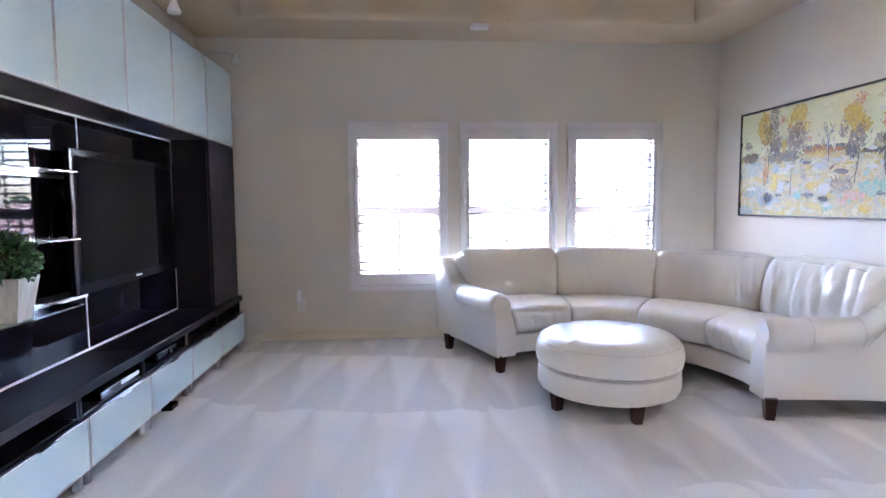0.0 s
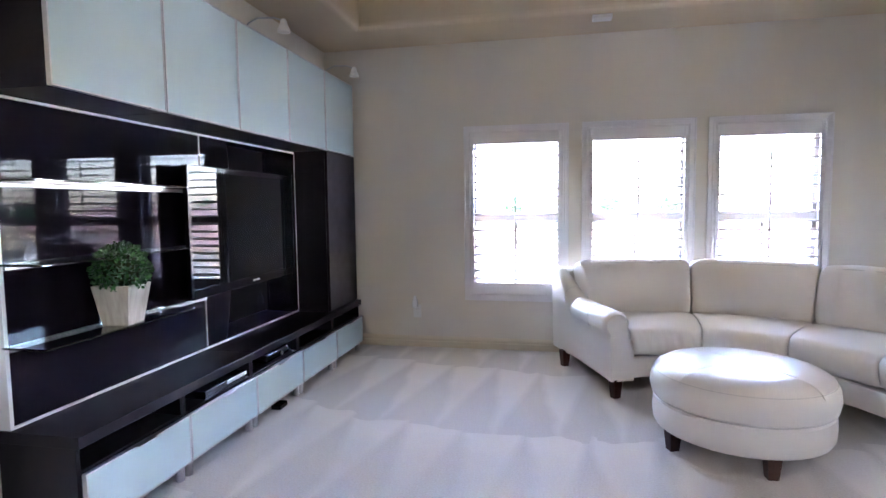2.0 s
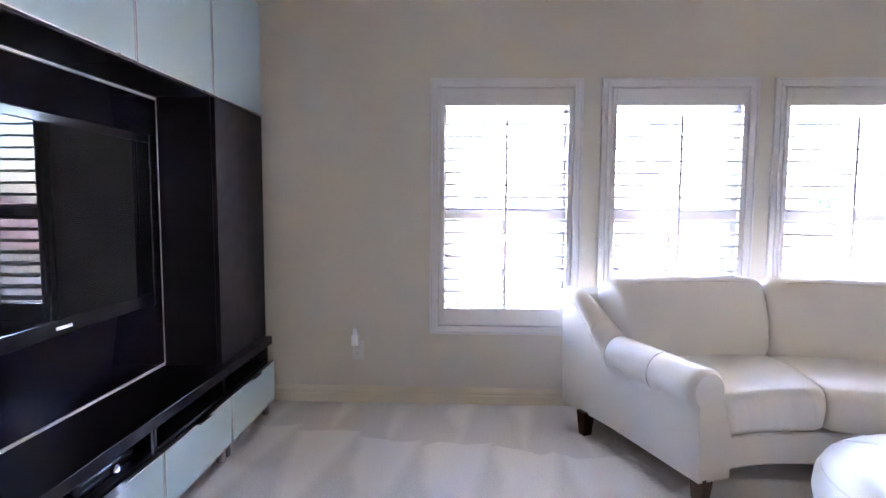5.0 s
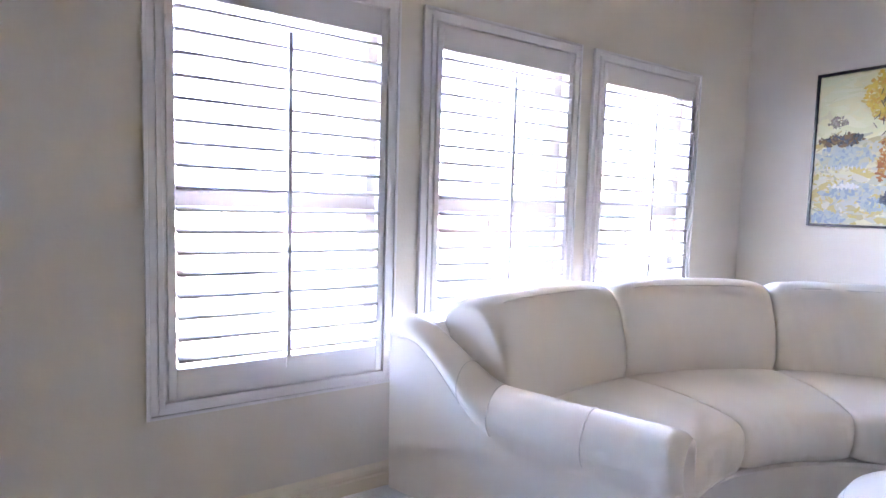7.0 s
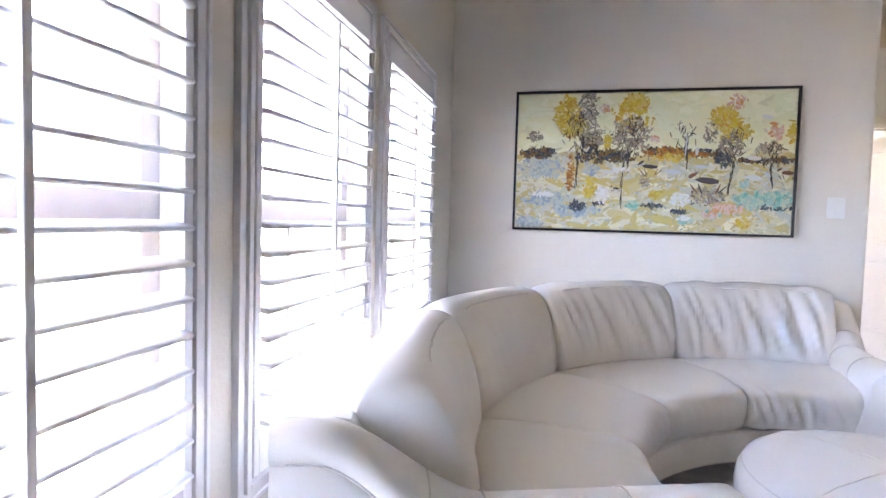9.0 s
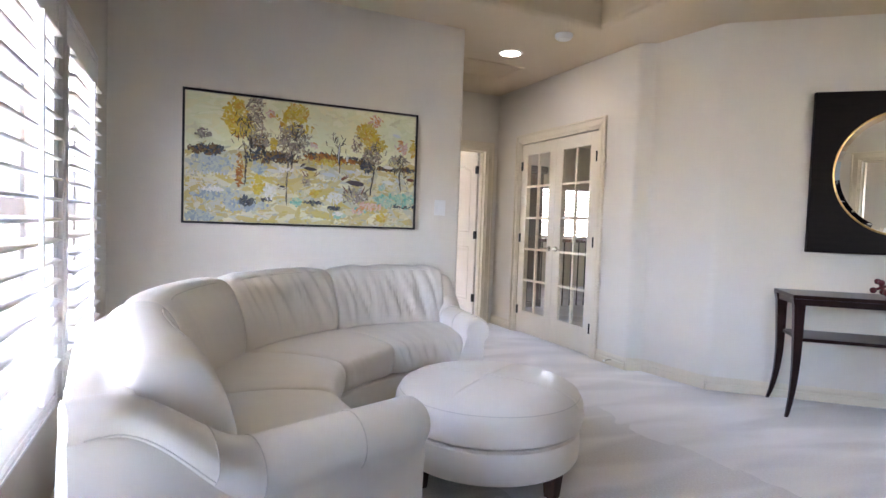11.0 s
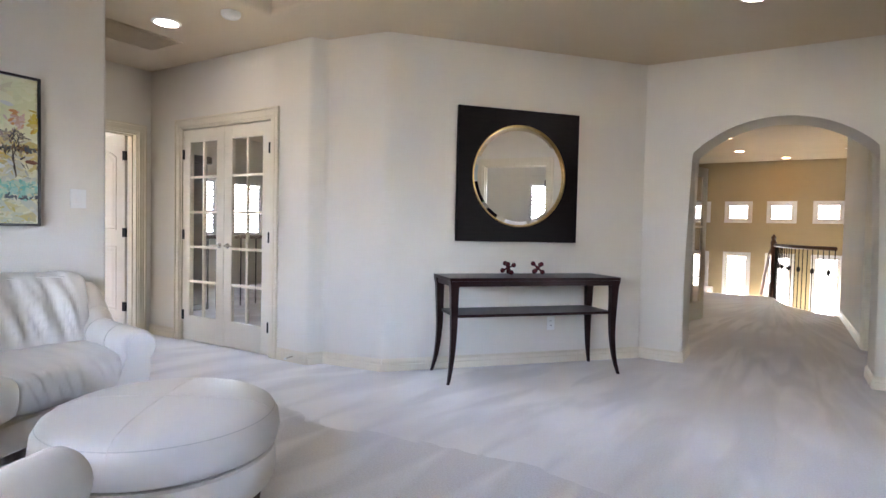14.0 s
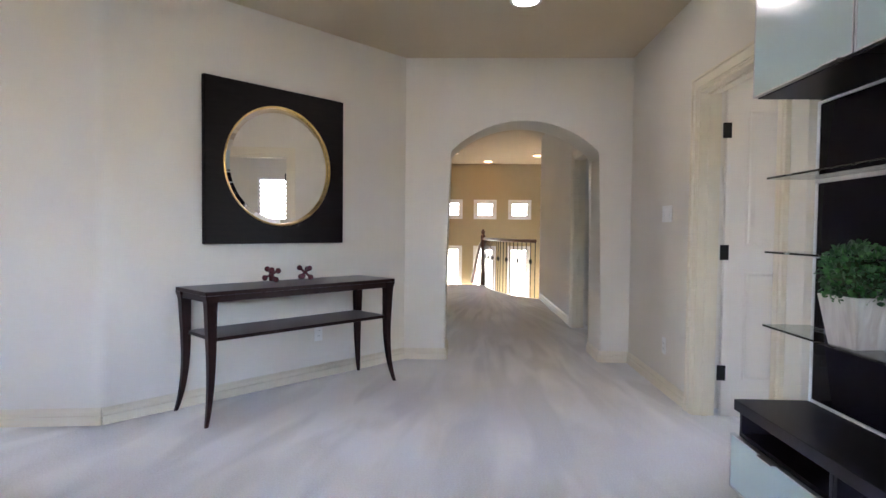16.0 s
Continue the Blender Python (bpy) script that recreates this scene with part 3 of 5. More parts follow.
b = thing("base_cabinet", (0, 0, 0), "dark brown low cabinet with an open slot and pale glass drawer", "cabinet", "low cabinets under the television")
FX = 0.03
for q in ((0.001, 0.019, 0.085, 0.40), (w - 0.019, w - 0.001, 0.085, 0.40)):
    part("side_panel", boxes((DEPTH, FX - 0.02, *q), bevel=0.0015), BLACKBROWN, b)
part("bottom_panel", boxes((DEPTH, FX - 0.02, 0.019, w - 0.019, 0.085, 0.103), bevel=0.0015), BLACKBROWN, b)
part("slot_shelf", boxes((DEPTH, FX - 0.02, 0.019, w - 0.019, 0.295, 0.310), bevel=0.0015), BLACKBROWN, b)
part("back_panel", boxes((DEPTH, DEPTH + 0.012, 0.019, w - 0.019, 0.103, 0.40), bevel=0.0015), BLACKBROWN, b)
d = part("drawer", boxes((FX, FX + 0.016, 0.010, w - 0.010, 0.089, 0.299), bevel=0.001), WHITEGLASS, b, "pale frosted glass drawer front")
part("drawer_frame", boxes((FX - 0.002, FX + 0.018, 0.003, 0.010, 0.082, 0.306), (FX - 0.002, FX + 0.018, w - 0.010, w - 0.003, 0.082, 0.306), (FX - 0.002, FX + 0.018, 0.010, w - 0.010, 0.082, 0.089), (FX - 0.002, FX + 0.018, 0.010, w - 0.010, 0.299, 0.306), bevel=0.001), ALU, d, "thin aluminium edge")
part("handle", boxes((FX + 0.016, FX + 0.040, w / 2 - 0.05, w / 2 + 0.05, 0.304, 0.309), bevel=0.001), ALU, d, "aluminium pull")
for x in (FX - 0.03, DEPTH + 0.06):
    for y in (0.03, w - 0.03):
        part("leg", lathe(bmesh.new(), ((0.018, 0), (0.021, 0.004), (0.021, 0.080), (0.026, 0.0845)), 16, (x, y, 0)), ALU, b, "round aluminium leg", smooth=True)
b.location = (0, UY[0] - 0.008, 0)
for i in range(1, 5):
    copy_thing(b, pose(0, UY[i] - 0.008, 0))
top = thing("media_top", (0, 0, 0), "long dark brown worktop over the low cabinets", "worktop")
for y0, y1 in ((UY[0] - 0.014, UY[2]), (UY[2] + 0.001, UY[4]), (UY[4] + 0.001, UY[5] + 0.002)):
    part("top_panel", boxes((DEPTH, FX + 0.002, y0, y1, 0.4005, 0.445), bevel=0.002), BLACKBROWN, top)

t = thing("tall_cabinet", (0, 0, 0), "tall dark brown cabinet with a plain door", "cabinet")
part("body", boxes((DEPTH, -0.025, UY[4] + 0.002, UY[5], 0.446, UZ0 - 0.001), bevel=0.002), BLACKBROWN, t)
part("door", boxes((-0.022, -0.002, UY[4] + 0.004, UY[5] - 0.002, 0.448, UZ0 - 0.004), bevel=0.002), mat("dark_brown_door", (0.026, 0.020, 0.024), 0.42, var=0.15, scale=12, spec=0.2), t)

# Back-painted glass panels with white strips.
PX = -0.27
PY0, PYM, PY1 = -3.128, -1.935, -0.765
g = thing("glass_back_panel", (0, 0, 0), "glossy black glass wall panel with white metal strips behind the television", "wall panel")
part("backing", boxes((TVX + 0.001, PX - 0.006, PY0, PY1, 0.446, UZ0 - 0.001)), BLACKBROWN, g)
for y0, y1, zs in ((PY0 + 0.012, PYM - 0.004, (0.456, 0.748, 1.052, 1.355, 1.666)), (PYM + 0.004, PY1 - 0.004, (0.456, 1.666))):
    for z0, z1 in zip(zs, zs[1:]):
        part("glass_panel", boxes((PX - 0.006, PX, y0, y1, z0 + 0.004, z1 - 0.004), bevel=0.0008), BLACKGLASS, g)
part("strip", boxes((TVX + 0.001, PX + 0.004, PY0 - 0.004, PY0 + 0.012, 0.446, 1.676), bevel=0.001), WHITEMETAL, g, "white edge strip")
part("strip", boxes((PX - 0.006, PX + 0.003, PYM - 0.004, PYM + 0.004, 0.456, 1.666), bevel=0.001), WHITEMETAL, g)
part("strip", boxes((PX - 0.006, PX + 0.003, PY1 - 0.004, PY1, 0.456, 1.666), bevel=0.001), WHITEMETAL, g)
for z in (0.451, 1.671):
    part("strip", boxes((PX - 0.006, PX + 0.004, PY0 + 0.012, PY1 - 0.004, z - 0.005, z + 0.005), bevel=0.001), WHITEMETAL, g)
for z in (0.746, 1.050, 1.353):
    part("shelf_rail", boxes((PX - 0.006, PX + 0.014, PY0 + 0.012, PYM - 0.004, z - 0.010, z + 0.006), bevel=0.002), ALU, g, "aluminium shelf rail")
for z in (0.757, 1.061, 1.364):
    sh = tagged(part("glass_shelf", boxes((PX + 0.004, -0.075, PY0 - 0.012, -2.30, z - 0.004, z + 0.004), bevel=0.001), SHELFGLASS), "clear green-edged glass shelf on an aluminium rail", "shelf", "glass shelves")

# Television on its wall bracket.
tv = thing("television", (-0.185, -1.558, 0.0), "large black flat television on a wall bracket", "television", rz=0.6)
TW, TZ0, TZ1 = 0.619, 0.770, 1.488
part("bezel", boxes((-0.03, 0.0, -TW, -TW + 0.030, TZ0, TZ1), (-0.03, 0.0, TW - 0.030, TW, TZ0, TZ1), (-0.03, 0.0, -TW + 0.03, TW - 0.03, TZ0, TZ0 + 0.055), (-0.03, 0.0, -TW + 0.03, TW - 0.03, TZ1 - 0.035, TZ1), bevel=0.004), TVBODY, tv)
part("screen", boxes((-0.02, -0.003, -TW + 0.03, TW - 0.03, TZ0 + 0.055, TZ1 - 0.035)), TVSCREEN, tv)
part("back_shell", boxes((-0.055, -0.03, -TW + 0.05, TW - 0.05, TZ0 + 0.06, TZ1 - 0.05), bevel=0.01), TVBODY, tv)
part("badge", boxes((0.0, 0.002, 0.0, 0.075, TZ0 + 0.022, TZ0 + 0.033)), ALU, tv, "small silver name badge")
part("wall_bracket", boxes((-0.0845, -0.055, -0.2, 0.2, 1.0, 1.28)), IRON, tv)

# Players in the open slots, and a cable on the floor.
dvd = thing("disc_player", (0, 0, 0), "slim black disc player with a silver front in the cabinet slot", "disc player")
part("case", boxes((-0.22, 0.005, -2.36, -2.00, 0.3105, 0.353), bevel=0.003), TVBODY, dvd)
part("front_panel", boxes((0.005, 0.010, -2.18, -2.00, 0.333, 0.351), bevel=0.001), ALU, dvd, "silver front panel")
con = thing("game_console", (0, 0, 0), "glossy black rounded console in the cabinet slot", "console")
part("case", boxes((-0.20, -0.01, -1.74, -1.44, 0.3105, 0.370), bevel=0.02, seg=4), TVBODY, con, smooth=True)
part("front_ring", lathe(bmesh.new(), ((0.012, -0.01), (0.016, -0.004), (0.012, 0.0)), 16, (0, -1.56, 0.335), "x"), NICKEL, con)

ad = thing("power_adapter", (0.0, -1.62, 0), "black power adapter with a loose cable on the carpet", "power adapter")
part("brick", boxes((-0.035, 0.03, -0.05, 0.05, 0.0, 0.032), bevel=0.006), TVBODY, ad)
part("cable", tube(bmesh.new(), [(-0.03, 0.04, 0.012), (-0.08, 0.09, 0.006), (-0.15, 0.05, 0.006), (-0.22, 0.10, 0.02), (-0.28, 0.08, 0.045)], 0.004, 8), TVBODY, ad, smooth=True)


def spot(y):
    s = thing("picture_light", (0, y, 0), "small white spotlight on a curved arm over the cabinet", "lamp", "spotlights over the wall cabinets")
    part("base", boxes((-0.12, -0.05, -0.02, 0.02, UZ1 + 0.0005, UZ1 + 0.02), bevel=0.004), ALU, s)
    part("arm", tube(bmesh.new(), [(-0.085, 0, UZ1 + 0.02), (-0.06, 0, UZ1 + 0.05), (0.0, 0, UZ1 + 0.075), (0.10, 0, UZ1 + 0.07), (0.152, 0, UZ1 + 0.052)], 0.005), ALU, s, smooth=True)
    part("shade", lathe(bmesh.new(), ((0.012, 0.085), (0.018, 0.075), (0.022, 0.055), (0.034, 0.03), (0.036, 0.012), (0.030, 0.010), (0.012, 0.02)), 20, (0.162, 0, UZ1 - 0.028)), PLASTIC, s, smooth=True)
    return s


spot(-0.57)
spot(-1.717)


# ---- curved sofa ----
SC = Vector((2.56, -1.84, 0))
sofa = thing("sofa", (SC.x, SC.y, 0), "cream leather curved sofa with rolled arms and pleated back cushions", "sofa")


def polar(a, r, z):
    return (r * math.cos(radians(a)), r * math.sin(radians(a)), z)


def closed_curve(pts, n=6):
    """A smooth closed outline through corner points (cut corners)."""
    for _ in range(2):
        out = []
        for i in range(len(pts)):
            p, q = Vector(pts[i]), Vector(pts[(i + 1) % len(pts)])
            out += [p * 0.78 + q * 0.22, p * 0.22 + q * 0.78]
        pts = out
    return [tuple(p) for p in pts]


def cushion(a0, a1, prof, puff, folds=0.0, seed=0, n=40, swell=0.0):
    """A stuffed ring piece between two angles; its ends are drawn in, and folds run up its face."""
    cx, cz = sum(p[0] for p in prof) / len(prof), sum(p[1] for p in prof) / len(prof)
    zmin, zmax = min(p[1] for p in prof), max(p[1] for p in prof)
    loops = []
    for i in range(n + 1):
        e = 2 * i / n - 1
        e = math.copysign(1 - (1 - abs(e)) ** 1.6, e)
        u = (e + 1) / 2
        s = max(1 - abs(e) ** 7, 0.0) ** (1 / 2.4)
        crown = 1 + swell * (1 - e * e)
        row = []
        for k, (r, z) in enumerate(prof):
            f = 1 - puff * (1 - s)
            rr, zz = cx + (r - cx) * f * crown, cz + (z - cz) * f * crown
            a = a0 + (a1 - a0) * u
            if folds:
                h = (z - zmin) / (zmax - zmin)
                w = noise.noise(Vector((u * 15 + h * 2.6 + seed * 7.3, h * 1.1, seed))) + 0.5 * noise.noise(Vector((u * 31 + h * 4 + seed, h * 2.6, seed * 2)))
                rr += folds * w * (1 - abs(e) ** 6) * max(0.25, 1 - abs(h - 0.55) * 1.3)
                zz += 0.25 * folds * noise.noise(Vector((u * 9, seed * 3.1, r * 8)))
            row.append(polar(a, rr, zz))
        loops.append(row)
    return rings(bmesh.new(), loops)


ANG = [115.5, 85.0, 54.0, 22.2, -10.0]


def stretch(a):
    """The back runs straight on where the curve ends beside the window."""
    return 1 / math.cos(radians(min(max(a - 97, 0), 24)))


back_prof = closed_curve([(1.36, 0.40), (1.375, 0.58), (1.44, 0.755), (1.50, 0.832), (1.60, 0.838), (1.665, 0.79), (1.66, 0.62), (1.60, 0.42)])
seat_prof = closed_curve([(0.865, 0.255), (0.838, 0.33), (0.838, 0.415), (0.885, 0.455), (1.15, 0.474), (1.42, 0.455), (1.47, 0.43), (1.47, 0.27), (1.15, 0.25)])


def spread(bm, amount):
    """Moves a ring piece outwards where the back runs straight."""
    for v in bm.verts:
        a = math.degrees(math.atan2(v.co.y, v.co.x))
        r = math.hypot(v.co.x, v.co.y)
        q = 1 + (stretch(a) - 1) * amount * min(max((r - 1.2) / 0.3, 0), 1)
        v.co.x *= q
        v.co.y *= q
    return bm


for i in range(4):
    fold = (0.003, 0.004, 0.024, 0.046)[i]
    part("back_cushion", spread(cushion(ANG[i] - 0.15, ANG[i + 1] + 0.15, back_prof, 0.30, fold, i + 1, n=64), 0.55), LEATHER, sofa, "pleated leather back cushion", smooth=2)
    part("seat_cushion", cushion(ANG[i] - 0.1, ANG[i + 1] + 0.1, seat_prof, 0.16, 0.006 if i < 3 else 0.022, i + 9, n=56), LEATHER, sofa, smooth=2)
    # Stitched seam along the top of each back cushion.
    pts = []
    for k in range(29):
        a = ANG[i] - 1.4 + (ANG[i + 1] - ANG[i] + 2.8) * k / 28
        q = 1 + (stretch(a) - 1) * 0.55
        pts.append(polar(a, (1.488 + 0.006 * noise.noise(Vector((k * 0.5, i, 0)))) * q, 0.812 - 0.035 * abs(k / 14 - 1) ** 8))
    part("piping", tube(bmesh.new(), pts, 0.0038, 6), STITCH, sofa)
base_prof = [(0.895, 0.115), (0.885, 0.125), (0.885, 0.245), (0.895, 0.255), (1.55, 0.255), (1.60, 0.125), (1.60, 0.115)]
part("base", cushion(117, -12, base_prof, 0.0, n=50), LEATHER, sofa, smooth=False)
# The back shell with its broad padded top.
loops = []
for k in range(81):
    a = 116.6 - 127.2 * k / 80
    q = stretch(a)
    ri = 1.60 * (1 + (q - 1) * 0.5)
    ro = 1.735 * q
    prof = [(ri, 0.115), (ri, 0.55), (ri + 0.02, 0.70), (ri + 0.045, 0.735), (ro - 0.06, 0.752), (ro - 0.02, 0.745), (ro, 0.722), (ro - 0.004, 0.55), (ro - 0.03, 0.115)]
    loops.append([polar(a, r, z) for r, z in prof])
part("back_shell", rings(bmesh.new(), loops), LEATHER, sofa, smooth=True)


def smoothstep(v):
    v = min(max(v, 0), 1)
    return v * v * (3 - 2 * v)


def arm(tip, end, sign):
    """A rolled arm from its round front to the end of the back, where it sweeps up."""
    tip, end = Vector((*tip, 0)) - SC, Vector((*end, 0)) - SC
    run = (end - tip).length
    er = (end - tip).normalized()
    et = Vector((-er.y, er.x, 0)) * sign
    n = 48

    def section(d):
        k = smoothstep((d - 0.56 * run) / (0.37 * run))
        e = min(d / 0.045, 1.0)
        rr = (0.088 - 0.040 * k) * (0.80 + 0.20 * math.sqrt(max(1 - (1 - e) ** 2, 0)))
        return k, rr, 0.482 + 0.226 * k, 0.030 * k

    loops = []
    for i in range(n + 1):
        d = run * i / n
        k, rr, zc, wc = section(d)
        out = 0.048 + 0.026 * k
        row = [(-0.115 + 0.03 * k, 0.115), (-0.115 + 0.03 * k, 0.30), (wc - rr * 0.97, zc - 0.035)]
        row += [(wc + rr * math.cos(radians(195 - j * 17.5)), zc + rr * math.sin(radians(195 - j * 17.5))) for j in range(15)]
        row += [(out, zc - 0.105), (out - 0.004, 0.33), (out - 0.010, 0.115)]
        loops.append([tip + er * d + et * w_ + Vector((0, 0, z)) for w_, z in row])
    part("arm", rings(bmesh.new(), loops), LEATHER, sofa, "rolled leather arm", smooth=True)
    # Seams over the roll, and one down the side panel.
    for f in (0.27, 0.58, 0.70):
        k, rr, zc, wc = section(f * run)
        pts = [tip + er * f * run + et * (wc + (rr + 0.0008) * math.cos(radians(a))) + Vector((0, 0, zc + (rr + 0.0008) * math.sin(radians(a)))) for a in range(195, -56, -12)]
        part("arm_seam", tube(bmesh.new(), pts, 0.0018, 6), STITCH, sofa)
    pts = []
    for q in range(15):
        f = 0.70 + 0.27 * q / 14
        k, rr, zc, wc = section(f * run)
        pts.append(tip + er * f * run + et * (wc + rr * math.cos(radians(-38)) + 0.0012) + Vector((0, 0, zc + rr * math.sin(radians(-38)))))
    part("arm_seam", tube(bmesh.new(), pts, 0.0018, 6), STITCH, sofa)


arm((2.09, -1.125), (1.747, -0.19), 1)
arm((3.385, -2.055), (4.24, -2.16), -1)
for x, y in ((2.085, -1.09), (1.775, -0.40), (3.42, -2.09), (4.15, -2.15), (2.98, -0.27), (3.96, -1.03)):
    x, y = x - SC.x, y - SC.y
    a = math.degrees(math.atan2(y, x))
    bm = rings(bmesh.new(), [[(x + q * math.cos(b) * 1.25, y + q * math.sin(b) * 1.25, z) for b in [radians(a + 45 + 90 * k) for k in range(4)]] for q, z in ((0.026, 0), (0.026, 0.004), (0.037, 0.125))])
    part("leg", bm, LEGWOOD, sofa, "tapered red-brown wooden leg")

# ---- ottoman ----
ott = thing("ottoman", (2.635, -1.715, 0), "round cream leather ottoman with quartered top and wooden legs", "ottoman")
R = 0.422
part("drum", lathe(bmesh.new(), ((0.38, 0.100), (R - 0.015, 0.103), (R - 0.004, 0.122), (R, 0.17), (R - 0.004, 0.235), (R - 0.018, 0.248)), 64), LEATHER, ott, smooth=True)
prof = [(R - 0.02, 0.250), (R + 0.004, 0.262), (R + 0.014, 0.31), (R + 0.008, 0.36), (R - 0.012, 0.395), (R - 0.05, 0.418), (0.30, 0.435), (0.15, 0.444), (0.0, 0.446)]
part("cushion", lathe(bmesh.new(), prof, 72), LEATHER, ott, "thick padded leather top", smooth=True)
part("welt", lathe(bmesh.new(), [(R - 0.010 + 0.004 * math.cos(a), 0.385 + 0.004 * math.sin(a)) for a in [2 * math.pi * k / 8 for k in range(8)]], 64, closed=True), STITCH, ott, smooth=True)
part("lower_welt", lathe(bmesh.new(), [(R - 0.012 + 0.004 * math.cos(a), 0.249 + 0.004 * math.sin(a)) for a in [2 * math.pi * k / 8 for k in range(8)]], 64, closed=True), STITCH, ott, smooth=True)
for a in (35, 125):
    top = [(0.0, 0.4465), (0.15, 0.4448), (0.30, 0.4358), (R - 0.05, 0.4185), (R - 0.012, 0.3955), (R + 0.006, 0.37)]
    pts = [polar(a + 180, r, z) for r, z in reversed(top[1:])] + [polar(a, r, z) for r, z in top]
    part("top_seam", tube(bmesh.new(), pts, 0.0014, 6), LEATHER, ott)
for a in (-85, -160, 100, 20):
    x, y, _ = polar(a, 0.368, 0)
    bm = rings(bmesh.new(), [[(x + q * math.cos(b), y + q * math.sin(b), z) for b in [radians(a + 45 + 90 * k) for k in range(4)]] for q, z in ((0.032, 0), (0.033, 0.004), (0.046, 0.108))])
    part("leg", bm, LEGWOOD, ott, "tapered red-brown wooden leg")

# ---- console table ----
TA = 48.8
con_t = thing("console_table", (2.313, -4.547, 0), "dark mahogany console table with sabre legs and a lower shelf", "table", rz=TA)
TL, TD = 0.708, 0.215
part("tabletop", boxes((-TL - 0.005, TL + 0.005, -TD, TD, 0.748, 0.772), bevel=0.004), TABLEWOOD, con_t)
part("apron", boxes((-TL + 0.02, TL - 0.02, TD - 0.035, TD - 0.012, 0.708, 0.748), bevel=0.002), TABLEWOOD, con_t)
part("apron", boxes((-TL + 0.02, TL - 0.02, -TD + 0.012, -TD + 0.035, 0.708, 0.748), bevel=0.002), TABLEWOOD, con_t)
part("apron", boxes((-TL + 0.012, -TL + 0.035, -TD + 0.035, TD - 0.035, 0.708, 0.748), bevel=0.002), TABLEWOOD, con_t)
part("apron", boxes((TL - 0.035, TL - 0.012, -TD + 0.035, TD - 0.035, 0.708, 0.748), bevel=0.002), TABLEWOOD, con_t)
part("shelf", boxes((-TL + 0.05, TL - 0.05, -TD + 0.03, TD - 0.03, 0.478, 0.500), bevel=0.003), TABLEWOOD, con_t)
for sx in (-1, 1):
    for sy in (-1, 1):
        loops = []
        for i in range(19):
            z = 0.748 * (1 - i / 18)
            h = 1 - z / 0.748
            flare = 0.042 * h ** 5 - 0.005 * math.sin(math.pi * h) ** 2
            wd = 0.022 * (1 - h) ** 0.8 + 0.0095 + (0.012 if z > 0.70 else 0) * (z - 0.70) / 0.055
            cx = sx * (TL - 0.036 + flare)
            loops.append([(cx + wd * a, sy * (TD - 0.034 + flare * 0.85) + wd * 0.85 * c, z) for a, c in ((-1, -1), (1, -1), (1, 1), (-1, 1))])
        part("leg", rings(bmesh.new(), loops), TABLEWOOD, con_t, "outward-curved sabre leg", smooth=False)


def jack(x, y, turn, group="toy jacks on the console"):
    j = thing("jack_ornament", (x, y, 0.7725), "maroon glazed toy-jack ornament on the console table", "ornament", group, rz=turn)
    j.matrix_world = j.matrix_world @ Matrix.Scale(1.2, 4)
    m = Matrix.Rotation(radians(38), 3, "X") @ Matrix.Rotation(radians(33), 3, "Y")
    low = min((m @ Vector(d) * s * 0.043).z for d in ((1, 0, 0), (0, 1, 0), (0, 0, 1)) for s in (-1, 1))
    c = Vector((0, 0, 0.0155 - low))
    for d in ((1, 0, 0), (0, 1, 0), (0, 0, 1)):
        v = m @ Vector(d)
        part("bar", tube(bmesh.new(), [c - v * 0.042, c - v * 0.02, c, c + v * 0.02, c + v * 0.042], [0.007, 0.007, 0.009, 0.007, 0.007], 10), MAROON, j, smooth=True)
        for s in (-1, 1):
            p = c + v * 0.043 * s
            bm = bmesh.new()
            bmesh.ops.create_uvsphere(bm, u_segments=14, v_segments=10, radius=0.0165, matrix=Matrix.Translation(p))
            part("knob", bm, MAROON, j, smooth=True)


ca, sa = math.cos(radians(TA)), math.sin(radians(TA))
for d_, turn in ((0.117, 20), (-0.147, 65)):
    jack(2.313 + ca * d_ + sa * 0.115, -4.547 + sa * d_ - ca * 0.115, turn)

# ---- round mirror in a square frame ----
WA = math.degrees(math.atan2(-3.88 + 5.665, 3.235 - 1.685))
nrm = Vector((-math.sin(radians(WA)), math.cos(radians(WA)), 0))
mc = Vector((2.470, -4.701, 1.575))
wall_p = Vector((3.235, -3.88, 0))
mc -= nrm * ((mc - wall_p).dot(nrm) - 0.002)
mir = thing("wall_mirror", mc, "round mirror with a gold ring in a square dark frame", "mirror", rz=WA)
S, RM = 0.5425, 0.405
bm = bmesh.new()
n = 96
outer, inner = [], []
for k in range(n):
    a = 2 * math.pi * k / n
    c, s = math.cos(a), math.sin(a)
    q = S / max(abs(c), abs(s))
    outer.append((c * q, s * q))
    inner.append((c * (RM + 0.012), s * (RM + 0.012)))
lp = [[(x, y, z) for x, z in pts] for pts, y in ((outer, 0.0), (outer, 0.038), ([(x * 0.994, z * 0.994) for x, z in outer], 0.042), (inner, 0.042), (inner, 0.0))]
rings(bm, lp, closed=True)
part("frame", bm, MIRRORWOOD, mir)
ring = [(RM + 0.013, 0.041), (RM + 0.014, 0.045), (RM + 0.009, 0.049), (RM + 0.004, 0.048), (RM + 0.001, 0.044), (RM - 0.001, 0.034), (RM + 0.001, 0.030), (RM + 0.010, 0.030)]
part("gold_ring", lathe(bmesh.new(), ring, 72, axis="y", closed=True), GOLD, mir, "narrow gold ring", smooth=True)
